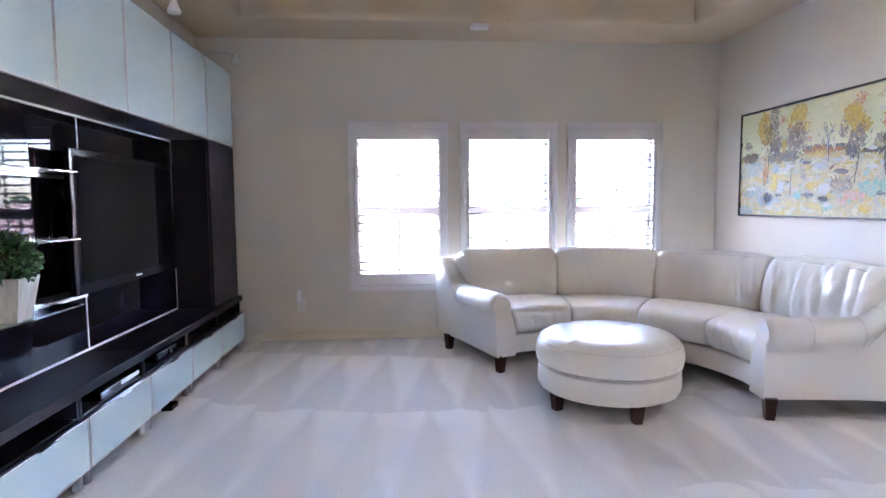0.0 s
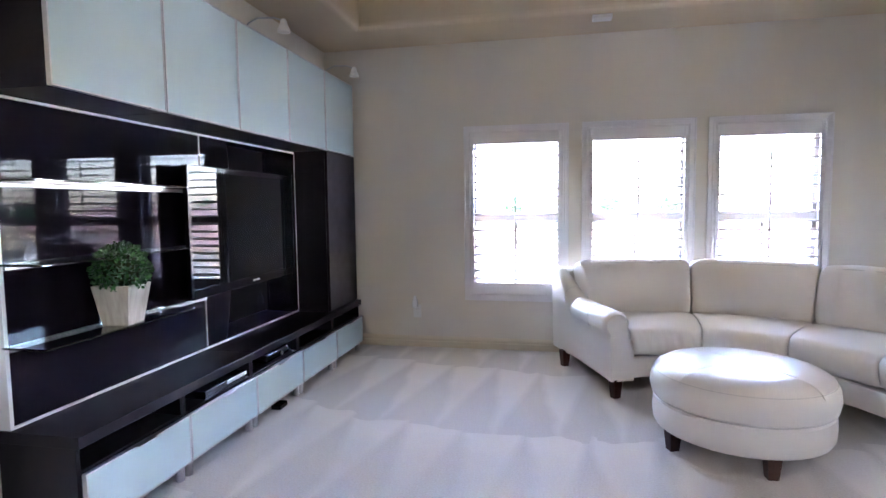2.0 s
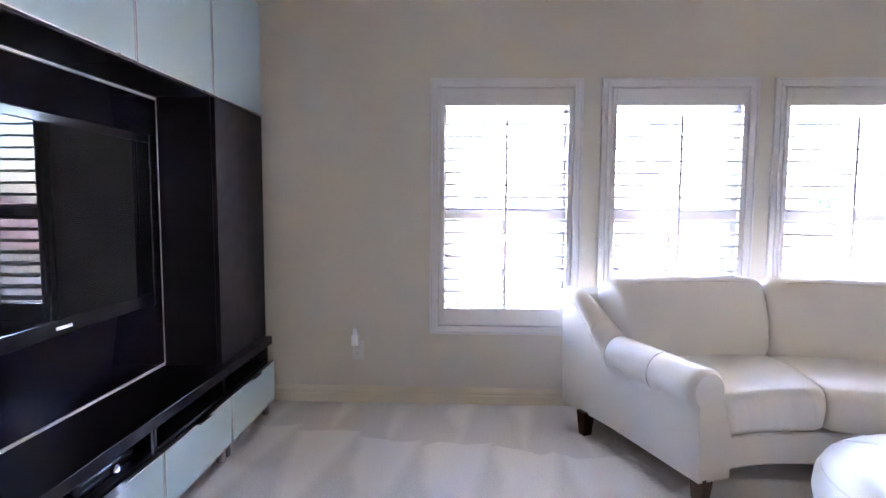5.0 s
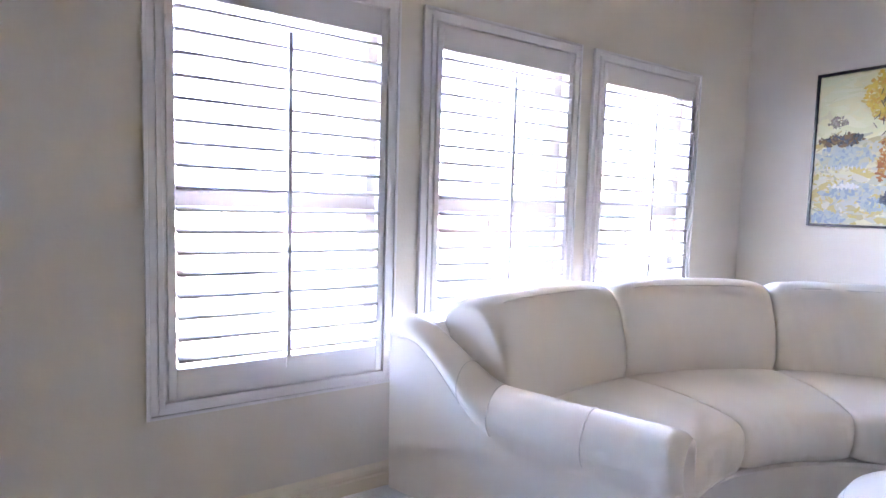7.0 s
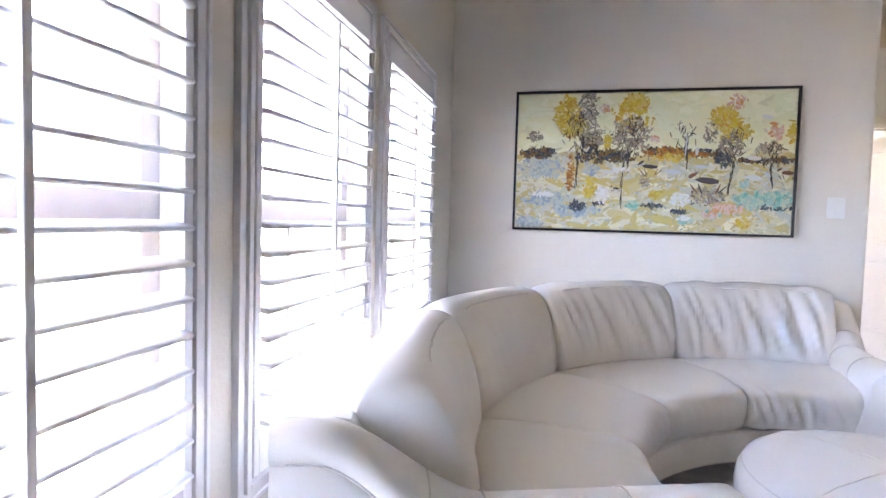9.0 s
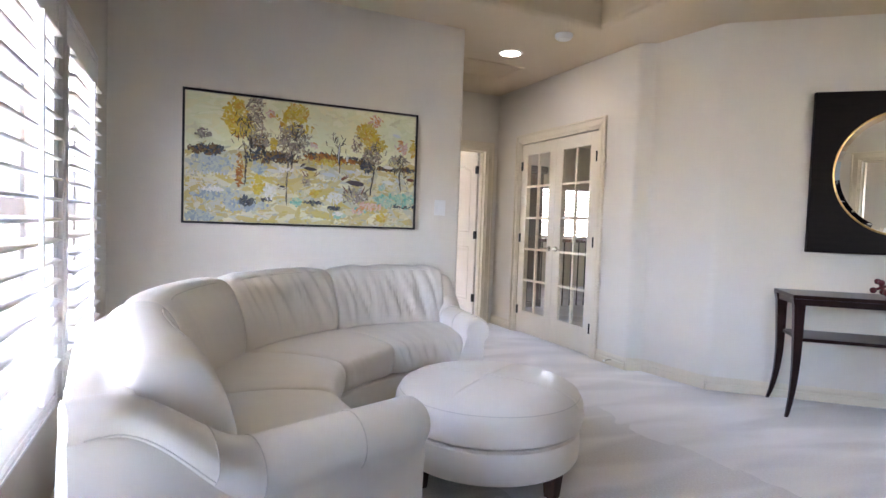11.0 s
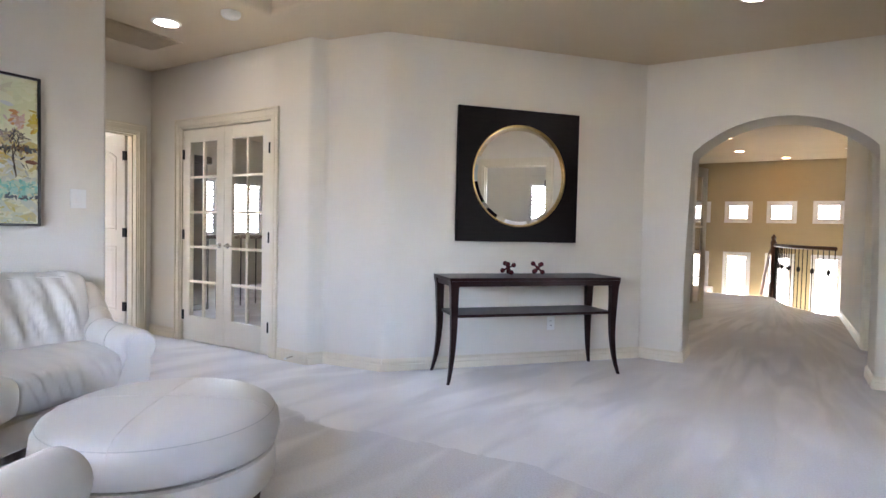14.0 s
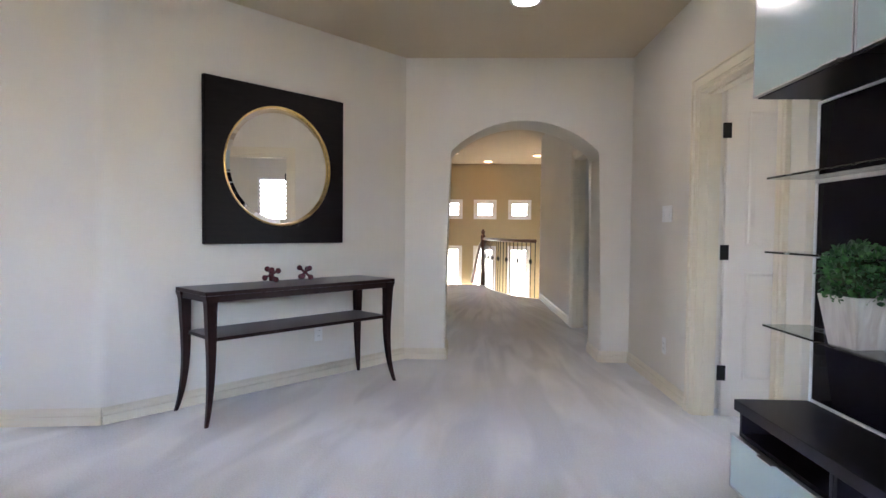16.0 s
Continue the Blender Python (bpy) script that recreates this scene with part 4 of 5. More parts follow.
part("mirror_glass", lathe(bmesh.new(), ((RM - 0.001, 0.024), (RM - 0.001, 0.0285), (RM - 0.03, 0.033), (RM - 0.031, 0.0332), (0.0, 0.0332)), 96, axis="y"), MIRROR, mir)

# ---- painting ----
pic = thing("painting", (4.288, -1.18, 1.51), "wide abstract landscape painting in a thin black frame", "painting", rz=90)
PW, PH = 0.788, 0.422
part("frame", boxes((-PW, -PW + 0.014, 0, 0.034, -PH, PH), (PW - 0.014, PW, 0, 0.034, -PH, PH), (-PW + 0.014, PW - 0.014, 0, 0.034, -PH, -PH + 0.014), (-PW + 0.014, PW - 0.014, 0, 0.034, PH - 0.014, PH), bevel=0.002), FRAMEBLACK, pic)
part("canvas", boxes((-PW + 0.014, PW - 0.014, 0.002, 0.018, -PH + 0.014, PH - 0.014)), CANVAS, pic)
rnd = random.Random(4)


def dabs(items, depth):
    """Flat brush dabs: (x, z, length, width, angle)."""
    bm = bmesh.new()
    for i, (x, z, ln, wd, an) in enumerate(items):
        c, s = math.cos(an), math.sin(an)
        y = depth + 0.001 * i / len(items)
        vs = []
        for k in range(7):
            a = 2 * math.pi * k / 7
            f = 1 + 0.35 * (rnd.random() - 0.5)
            p, q = ln * f * math.cos(a), wd * f * math.sin(a)
            px = min(max(x + p * c - q * s, -PW + 0.016), PW - 0.016)
            pz = min(max(z + p * s + q * c, -PH + 0.016), PH - 0.016)
            vs.append(bm.verts.new((px, y, pz)))
        bm.faces.new(vs)
    return bm


# Seen from the room, picture left is +x here.
def field(n, x0, x1, z0, z1, l, w, flat=0.4):
    return [(rnd.uniform(x0, x1), rnd.uniform(z0, z1), l * rnd.uniform(0.3, 1.4), w * rnd.uniform(0.3, 1.4), rnd.gauss(0, flat)) for _ in range(n)]


def layer(name, items, depth, colours):
    ob = part(name, dabs(items, depth), island_colours("paint_" + name, colours, 0.55), pic)
    ob["kind"] = "stuff"


def clumps(spec, size):
    out = []
    for cx, cz, rx, rz_, n in spec:
        for _ in range(n):
            a, q = rnd.uniform(0, 2 * math.pi), math.sqrt(rnd.random()) * rnd.uniform(0.7, 1.15)
            out.append((cx + rx * q * math.cos(a), cz + rz_ * q * math.sin(a), size * rnd.uniform(0.3, 1.5), size * 0.5 * rnd.uniform(0.3, 1.3), rnd.uniform(0, 3.1)))
    return out


layer("sky_paint", field(700, -PW, PW, 0.0, PH, 0.07, 0.020, 0.5), 0.0262, [(0.72, 0.71, 0.44), (0.74, 0.73, 0.47), (0.77, 0.75, 0.51), (0.70, 0.69, 0.42), (0.75, 0.71, 0.42)])
layer("ground_paint", field(420, -PW, PW, -PH, 0.06, 0.075, 0.022, 0.5), 0.0270, [(0.56, 0.47, 0.22), (0.52, 0.42, 0.16), (0.60, 0.55, 0.34), (0.50, 0.49, 0.33), (0.47, 0.40, 0.20), (0.62, 0.58, 0.42), (0.56, 0.44, 0.14), (0.50, 0.50, 0.40)])
layer("meadow_paint", field(900, -PW, PW, -PH, 0.05, 0.016, 0.006, 0.7), 0.0276, [(0.52, 0.42, 0.12), (0.48, 0.38, 0.10), (0.60, 0.55, 0.38), (0.42, 0.40, 0.24), (0.58, 0.44, 0.16), (0.62, 0.60, 0.48), (0.52, 0.46, 0.28), (0.40, 0.40, 0.32), (0.60, 0.50, 0.30)])
layer("mist_paint", clumps(((0.62, -0.04, 0.13, 0.06, 190), (0.58, -0.23, 0.14, 0.04, 120), (0.42, -0.3, 0.14, 0.03, 90), (0.33, -0.05, 0.05, 0.03, 50), (0.68, -0.37, 0.09, 0.03, 70)), 0.022), 0.0284, [(0.36, 0.40, 0.40), (0.28, 0.33, 0.38), (0.46, 0.48, 0.40), (0.42, 0.45, 0.42), (0.50, 0.48, 0.32)])
layer("pond_paint", clumps(((-0.57, -0.22, 0.11, 0.05, 80), (-0.71, -0.22, 0.08, 0.05, 70), (0.08, -0.26, 0.04, 0.03, 26), (-0.53, -0.13, 0.03, 0.02, 16), (-0.21, -0.34, 0.05, 0.02, 16), (-0.35, -0.3, 0.05, 0.02, 18)), 0.018), 0.029, [(0.16, 0.42, 0.34), (0.26, 0.48, 0.38), (0.44, 0.54, 0.38), (0.24, 0.38, 0.30), (0.34, 0.50, 0.42)])
layer("blossom_paint", clumps(((-0.43, -0.27, 0.11, 0.03, 60), (-0.46, 0.34, 0.05, 0.04, 40), (-0.66, 0.17, 0.05, 0.05, 40), (0.26, 0.31, 0.03, 0.03, 20), (-0.69, 0.14, 0.02, 0.02, 12), (-0.03, 0.13, 0.03, 0.02, 18), (-0.35, -0.3, 0.05, 0.02, 30)), 0.014), 0.0352, [(0.60, 0.36, 0.26), (0.66, 0.46, 0.38), (0.62, 0.28, 0.10), (0.64, 0.50, 0.42)])
layer("horizon_paint", clumps(((0.64, 0.05, 0.11, 0.03, 150), (0.24, 0.03, 0.18, 0.04, 200), (0.33, 0.12, 0.06, 0.05, 130), (-0.09, 0.06, 0.12, 0.02, 120), (-0.26, 0.05, 0.1, 0.02, 80), (-0.56, 0.01, 0.07, 0.01, 60), (-0.71, 0.01, 0.09, 0.01, 50), (-0.4, 0.04, 0.05, 0.04, 70)), 0.016), 0.0304, [(0.03, 0.03, 0.03), (0.09, 0.05, 0.02), (0.05, 0.06, 0.08), (0.14, 0.08, 0.03), (0.20, 0.12, 0.03), (0.08, 0.09, 0.09), (0.18, 0.10, 0.04)])
layer("ember_paint", clumps(((-0.09, 0.05, 0.14, 0.03, 80), (0.45, -0.07, 0.02, 0.11, 70), (0.44, 0.17, 0.06, 0.03, 40), (-0.24, 0.04, 0.09, 0.01, 40)), 0.014), 0.031, [(0.42, 0.18, 0.03), (0.36, 0.12, 0.02), (0.48, 0.26, 0.05), (0.28, 0.10, 0.02)])
layer("foliage_paint", clumps(((0.47, 0.27, 0.08, 0.11, 230), (0.42, 0.2, 0.08, 0.06, 110), (0.09, 0.34, 0.08, 0.05, 130), (0.11, 0.26, 0.12, 0.08, 90), (-0.41, 0.25, 0.08, 0.07, 150), (-0.46, 0.17, 0.09, 0.06, 110), (0.24, 0.12, 0.02, 0.03, 40), (-0.76, 0.17, 0.03, 0.06, 30), (-0.04, -0.19, 0.03, 0.02, 26), (0.33, -0.16, 0.04, 0.06, 60), (-0.52, -0.35, 0.04, 0.03, 30), (-0.13, 0.02, 0.1, 0.02, 40)), 0.017), 0.0318, [(0.58, 0.40, 0.03), (0.60, 0.45, 0.06), (0.54, 0.30, 0.04), (0.56, 0.44, 0.12), (0.50, 0.36, 0.05), (0.62, 0.48, 0.16)])
layer("twig_paint", clumps(((0.35, 0.32, 0.06, 0.11, 170), (0.33, 0.16, 0.08, 0.08, 120), (0.11, 0.15, 0.12, 0.11, 330), (-0.44, 0.09, 0.07, 0.07, 150), (-0.33, -0.2, 0.1, 0.06, 150), (0.66, 0.15, 0.05, 0.03, 60), (-0.33, 0.16, 0.04, 0.07, 50), (-0.65, 0.08, 0.06, 0.04, 50), (0.02, -0.11, 0.03, 0.04, 30)), 0.012), 0.0324, [(0.22, 0.19, 0.13), (0.30, 0.27, 0.20), (0.36, 0.28, 0.16), (0.17, 0.13, 0.09), (0.30, 0.22, 0.20), (0.40, 0.36, 0.26)])
layer("shade_paint", clumps(((0.4, -0.27, 0.06, 0.03, 60), (-0.18, -0.29, 0.04, 0.01, 30), (-0.03, -0.26, 0.07, 0.01, 26), (-0.41, 0.01, 0.05, 0.04, 50), (-0.68, -0.26, 0.09, 0.01, 24), (0.27, -0.25, 0.05, 0.01, 18)), 0.014), 0.0328, [(0.06, 0.07, 0.09), (0.10, 0.11, 0.12), (0.14, 0.13, 0.10), (0.05, 0.05, 0.06)])
trunk = []
for cx, z0, z1 in ((0.43, -0.15, 0.27), (0.13, -0.27, 0.28), (-0.45, -0.18, 0.19), (0.1, -0.05, 0.22), (-0.67, -0.14, 0.1), (0.4, 0.01, 0.29), (-0.19, -0.03, 0.22)):
    for _ in range(60):
        t0 = rnd.random()
        trunk.append((cx + 0.02 * math.sin(t0 * 3 + cx * 9) + (rnd.gauss(0, 0.035) if t0 > 0.5 else rnd.gauss(0, 0.002)), z0 + (z1 - z0) * t0, 0.022, 0.0028, 1.57 + rnd.gauss(0, 0.7 * t0)))
layer("trunk_paint", trunk, 0.0332, [(0.04, 0.03, 0.025), (0.10, 0.07, 0.04), (0.24, 0.20, 0.15), (0.04, 0.04, 0.045)])
# Running animals as plain dabs: body, neck, legs.
beasts = []
for cx, cz, s_ in ((-0.01, -0.03, 1.1), (-0.33, -0.11, 1.7), (-0.74, -0.06, 0.9), (0.18, -0.16, 0.5)):
    beasts += [(cx, cz, 0.040 * s_, 0.012 * s_, 0.1), (cx + 0.05 * s_, cz + 0.020 * s_, 0.020 * s_, 0.007 * s_, -0.6)]
    beasts += [(cx + d * s_, cz - 0.028 * s_, 0.022 * s_, 0.0028 * s_, a) for d, a in ((0.045, 0.9), (0.025, 1.2), (-0.03, 2.0), (-0.045, 2.4))]
layer("animal_paint", beasts, 0.0346, [(0.16, 0.06, 0.03), (0.05, 0.04, 0.05), (0.20, 0.08, 0.04), (0.08, 0.06, 0.06)])
pale = []
for cx, cz, s_ in ((-0.13, -0.06, 1.2), (0.24, -0.06, 1.2), (-0.57, -0.09, 1.3), (-0.29, -0.03, 1.0)):
    pale += [(cx, cz, 0.040 * s_, 0.011 * s_, 0.1), (cx - 0.05 * s_, cz + 0.016 * s_, 0.018 * s_, 0.006 * s_, 0.6)]
    pale += [(cx + d * s_, cz - 0.024 * s_, 0.018 * s_, 0.0026 * s_, a) for d, a in ((0.045, 0.9), (0.025, 1.2), (-0.03, 2.0), (-0.045, 2.4))]
# A fence, a tent, a tower and a bench as plain dabs.
pale += [(x_ / 100, -0.1, 0.012, 0.003, 1.57) for x_ in range(54, 78, 2)]
pale += [(-0.56, 0.02, 0.045, 0.014, 0.1), (-0.26, 0.06, 0.01, 0.024, 0.0), (-0.2, 0.09, 0.004, 0.06, 0.05), (0.25, -0.19, 0.05, 0.016, -0.7), (-0.62, 0.25, 0.035, 0.012, 0.2)]
layer("pale_animal_paint", pale, 0.0348, [(0.66, 0.66, 0.62), (0.52, 0.55, 0.58), (0.68, 0.66, 0.58), (0.60, 0.58, 0.52)])
layer("highlight_paint", clumps(((-0.18, -0.22, 0.06, 0.04, 60), (0.26, -0.2, 0.04, 0.05, 50), (0.62, -0.2, 0.08, 0.01, 40), (-0.21, -0.33, 0.04, 0.01, 20), (0.15, -0.05, 0.05, 0.02, 24)), 0.012), 0.0356, [(0.70, 0.69, 0.66), (0.64, 0.64, 0.62), (0.66, 0.62, 0.54), (0.70, 0.68, 0.62)])

# ---- potted boxwood on the glass shelf ----
plant = thing("potted_plant", (-0.150, -2.69, 0.7615), "artificial boxwood ball in a whitewashed tapered wooden planter", "plant", rz=8)
lp = [[(a * q, c * q, z) for a, c in ((-1, -1), (1, -1), (1, 1), (-1, 1))] for q, z in ((0.056, 0), (0.057, 0.002), (0.082, 0.168), (0.082, 0.172), (0.072, 0.172), (0.066, 0.14))]
part("planter", rings(bmesh.new(), lp), POTWOOD, plant, "whitewashed wooden planter")
part("moss", boxes((-0.066, 0.066, -0.066, 0.066, 0.138, 0.150), bevel=0.004), SOIL, plant)
bm = bmesh.new()
rnd = random.Random(9)
for i in range(900):
    z = rnd.uniform(-0.72, 1)
    a = rnd.uniform(0, 2 * math.pi)
    q = math.sqrt(1 - z * z)
    d = Vector((q * math.cos(a), q * math.sin(a), z))
    p = Vector((0, 0, 0.235)) + d * Vector((1, 1, 0.92)).length / 1.69 * (0.105 * rnd.uniform(0.72, 1.06))
    t = Vector((rnd.gauss(0, 1), rnd.gauss(0, 1), rnd.gauss(0, 1))).normalized()
    u = (d + t * 0.8).normalized()
    v = u.cross(t).normalized()
    w_ = u.cross(v)
    L, W = 0.022 * rnd.uniform(0.7, 1.2), 0.008 * rnd.uniform(0.8, 1.3)
    vs = [bm.verts.new(p + u * x * L + v * y * W + w_ * h) for x, y, h in ((0, 0, 0), (0.35, 1, 0.003), (0.75, 0.8, 0.004), (1, 0, 0.001), (0.75, -0.8, 0.004), (0.35, -1, 0.003))]
    bm.faces.new((vs[0], vs[1], vs[2], vs[3]))
    bm.faces.new((vs[0], vs[3], vs[4], vs[5]))
fol = part("foliage", bm, LEAF, plant, "dense small green leaves")
fol["kind"] = "stuff"
bm = bmesh.new()
bmesh.ops.create_icosphere(bm, subdivisions=2, radius=0.078, matrix=Matrix.Translation((0, 0, 0.232)))
part("core", bm, SOIL, plant)


# ---- doors ----
def lever(parent, x, y, z, axis, way):
    bm = lathe(bmesh.new(), ((0.026, 0.0), (0.026, 0.006), (0.022, 0.010), (0.010, 0.012), (0.010, 0.04), (0.0, 0.042)), 20, (0, 0, 0), "y")
    tube(bm, [(0, 0.036, 0), (0.03 * way, 0.040, 0.002), (0.07 * way, 0.038, 0.0), (0.105 * way, 0.034, -0.004)], [0.008, 0.0075, 0.007, 0.006], 10)
    for v in bm.verts:
        v.co = Vector((x, y, z)) + Vector((v.co.x, v.co.y * axis, v.co.z))
    part("lever_handle", bm, NICKEL, parent, "satin nickel lever handle", smooth=True)


def hinge(parent, x, y, z):
    part("hinge", boxes((x - 0.024, x + 0.024, y - 0.007, y + 0.007, z - 0.046, z + 0.046), bevel=0.002), BRONZE, parent, "dark bronze hinge")


def french_leaf(name, width, label, flip):
    """A glazed leaf, two panes across and five up, hinged at its origin, along +x."""
    d = tagged(new(name), label, "door", "", "structure")
    st, top, bot, h = 0.105, 0.115, 0.235, 2.005
    z0 = 0.012
    part("stile", boxes((0, st, -0.018, 0.018, z0, h), bevel=0.002), DOORPAINT, d)
    part("stile", boxes((width - st, width, -0.018, 0.018, z0, h), bevel=0.002), DOORPAINT, d)
    part("rail", boxes((st, width - st, -0.018, 0.018, h - top, h), bevel=0.002), DOORPAINT, d)
    part("rail", boxes((st, width - st, -0.018, 0.018, z0, z0 + bot), bevel=0.002), DOORPAINT, d)
    a, b, lo, hi = st, width - st, z0 + bot, h - top
    part("muntin", boxes(((a + b) / 2 - 0.011, (a + b) / 2 + 0.011, -0.014, 0.014, lo, hi), bevel=0.003), DOORPAINT, d)
    for k in range(1, 5):
        z = lo + (hi - lo) * k / 5
        for u0, u1 in ((a, (a + b) / 2 - 0.011), ((a + b) / 2 + 0.011, b)):
            part("muntin", boxes((u0, u1, -0.013, 0.013, z - 0.011, z + 0.011), bevel=0.003), DOORPAINT, d)
    for k in range(5):
        for u0, u1 in ((a, (a + b) / 2 - 0.011), ((a + b) / 2 + 0.011, b)):
            p = part("pane", boxes((u0, u1, -0.002, 0.002, lo + (hi - lo) * k / 5 + (0.011 if k else 0), lo + (hi - lo) * (k + 1) / 5 - (0.011 if k < 4 else 0))), PANE, d)
            p.visible_shadow = False
    lever(d, width - 0.055, 0.018 * flip, 0.93, flip, -1)
    for z in (0.25, 1.02, 1.78):
        hinge(d, 0.002, 0.019 * flip, z)
    return d


dl = french_leaf("french_door", 0.609, "cream french door with ten clear panes, closed", 1)
dl.matrix_world = pose(FA + 0.017, -3.712, 0)
dr = french_leaf("french_door", 0.609, "cream french door with ten clear panes, closed", -1)
dr.matrix_world = pose(FB - 0.017, -3.712, 0, 0, 0, 180)
dh = french_leaf("french_door", 0.62, "cream glazed door standing open in the hall", 1)
dh.matrix_world = pose(1.69, -8.0, 0, 0, 0, -108)


def panel_leaf(name, width, height, panels, paint, label):
    """A moulded leaf with raised panels on both faces, hinged at its origin, along +x."""
    d = tagged(new(name), label, "door", "", "structure")
    part("leaf", boxes((0, width, -0.016, 0.016, 0.012, height), bevel=0.002), paint, d)
    for u0, u1, z0, z1, arch in panels:
        for s in (-1, 1):
            def outline(i):
                pts = [(u0 + i, z0 + i), (u1 - i, z0 + i)]
                if arch:
                    pts += [(u0 + i + (u1 - u0 - 2 * i) * (1 - k / 10), z1 - i - arch + arch * math.sin(math.pi * k / 10) ** 0.8) for k in range(11)]
                else:
                    pts += [(u1 - i, z1 - i), (u0 + i, z1 - i)]
                return pts
            lp = [[(x, s * y, z) for x, z in outline(i)] for i, y in ((0, 0.0158), (0.002, 0.021), (0.012, 0.022), (0.020, 0.0172), (0.028, 0.0168), (0.050, 0.0205))]
            part("raised_panel", rings(bmesh.new(), lp), paint, d)
    return d


d3 = panel_leaf("door_bathroom", 0.865, 2.0, ((0.12, 0.745, 0.24, 0.90, 0), (0.12, 0.745, 1.06, 1.88, 0)), WHITEDOOR, "off-white moulded panel door standing open")
for z in (0.28, 1.02, 1.76):
    hinge(d3, 0.0, -0.0185, z)
lever(d3, 0.81, 0.016, 0.95, 1, -1)
d3.matrix_world = pose(WX - 0.145, D3A + 0.036, 0, 0, 0, 176)
d1 = panel_leaf("door_passage", 0.77, 1.98, ((0.11, 0.66, 0.24, 0.88, 0), (0.11, 0.66, 1.04, 1.86, 0.09)), WHITEDOOR, "off-white arched panel door standing open")
for z in (0.28, 1.02, 1.78):
    hinge(d1, 0.0, 0.0185, z)
lever(d1, 0.71, 0.016, 0.95, 1, -1)
d1.matrix_world = pose(6.18, D1A + 0.036, 0, 0, 0, 12)


# ---- fittings ----
def switch(name, at, rz, gang, label):
    s = thing(name, at, label, "switch", rz=rz)
    part("plate", boxes((-0.023 - 0.023 * gang, 0.023 + 0.023 * gang, 0, 0.006, -0.058, 0.058), bevel=0.002), PLASTIC, s)
    for k in range(gang):
        x = (k - (gang - 1) / 2) * 0.046
        part("rocker", boxes((x - 0.015, x + 0.015, 0.006, 0.010, -0.032, 0.032), bevel=0.001), PLASTIC, s)


def outlet(at, rz, label):
    s = thing("wall_outlet", at, label, "outlet", rz=rz)
    part("plate", boxes((-0.036, 0.036, 0, 0.006, -0.058, 0.058), bevel=0.002), PLASTIC, s)
    for z in (-0.02, 0.02):
        part("socket", boxes((-0.015, 0.015, 0.006, 0.008, z - 0.014, z + 0.014), bevel=0.001), PLASTIC, s)
        part("slot", boxes((-0.007, -0.005, 0.008, 0.0085, z - 0.005, z + 0.006), (0.005, 0.007, 0.008, 0.0085, z - 0.005, z + 0.006)), SLOT, s)
    return s


switch("light_switch", (4.289, -2.18, 1.26), 90, 1, "white rocker light switch on the painting wall")
switch("light_switch", (WX + 0.001, -4.80, 1.27), -90, 3, "white triple light switch beside the doorway")
outlet((WX + 0.001, -4.80, 0.33), -90, "white wall outlet beside the doorway")
outlet((0.493, 0.014, 0.32), 180, "white wall outlet under the windows")
wp = wall_p + (Vector((1.685, -5.665, 0)) - wall_p) * 0.62
outlet((wp.x + nrm.x * 0.001, wp.y + nrm.y * 0.001, 0.34), WA, "white wall outlet under the console")
fr = thing("plug_in_freshener", (0.480, 0.006, 0.365), "white plug-in air freshener in the wall outlet", "air freshener", rz=180)
part("housing", boxes((-0.022, 0.022, 0.0, 0.045, -0.01, 0.06), bevel=0.01, seg=4), FRESHWHITE, fr, smooth=True)
part("bottle", lathe(bmesh.new(), ((0.0, 0.02), (0.014, 0.022), (0.016, 0.05), (0.012, 0.075), (0.0, 0.08)), 16, (0, 0.028, 0.02)), FRESHWHITE, fr, smooth=True)
st = thing("door_stop", (4.00, -3.674, 0.05), "small brass spring door stop on the baseboard", "door stop")
part("spring", tube(bmesh.new(), [(0, 0, 0), (0, 0.03, 0.0), (0, 0.07, -0.004)], 0.006, 8), NICKEL, st, smooth=True)
part("tip", tube(bmesh.new(), [(0, 0.07, -0.004), (0, 0.085, -0.005)], 0.008, 10), PLASTIC, st)


def can(x, y, z, material, r=0.075, group="recessed ceiling lights", label="lit recessed downlight with a white trim ring"):
    c = thing("downlight", (x, y, z), label, "lamp", group)
    part("trim_ring", lathe(bmesh.new(), ((r, -0.001), (r + 0.022, -0.002), (r + 0.022, -0.007), (r, -0.011), (r - 0.002, -0.006)), 32), PLASTIC, c, smooth=True)
    part("lens", lathe(bmesh.new(), ((0.0, -0.004), (r - 0.002, -0.005), (r - 0.004, -0.008), (0.0, -0.010)), 32), material, c, "glowing lens")


can(4.60, -2.94, H, LAMP, 0.082)
can(0.787, -4.45, H, LAMP, 0.082)
for x, y in ((1.37, -12.23), (0.63, -13.5), (-0.35, -12.5), (1.45, -10.6)):
    can(x, y, HH, LAMP2, group="recessed hall lights", label="lit warm recessed downlight in the hall ceiling")
for x, y in ((2.03, -0.43), ):
    s = thing("smoke_detector", (x, y, H), "white rectangular alarm sensor on the ceiling", "smoke detector")
    part("case", boxes((-0.07, 0.07, -0.04, 0.04, -0.035, -0.0005), bevel=0.008, seg=3), PLASTIC, s, smooth=False)
s = thing("smoke_alarm", (4.00, -3.05, H), "round white smoke alarm on the ceiling", "smoke detector")
part("case", lathe(bmesh.new(), ((0.068, -0.0005), (0.068, -0.02), (0.058, -0.034), (0.03, -0.038), (0.0, -0.038)), 28), PLASTIC, s, smooth=True)
part("vent_ring", lathe(bmesh.new(), ((0.05, -0.036), (0.05, -0.040), (0.044, -0.040), (0.044, -0.036)), 28), PLASTIC, s)

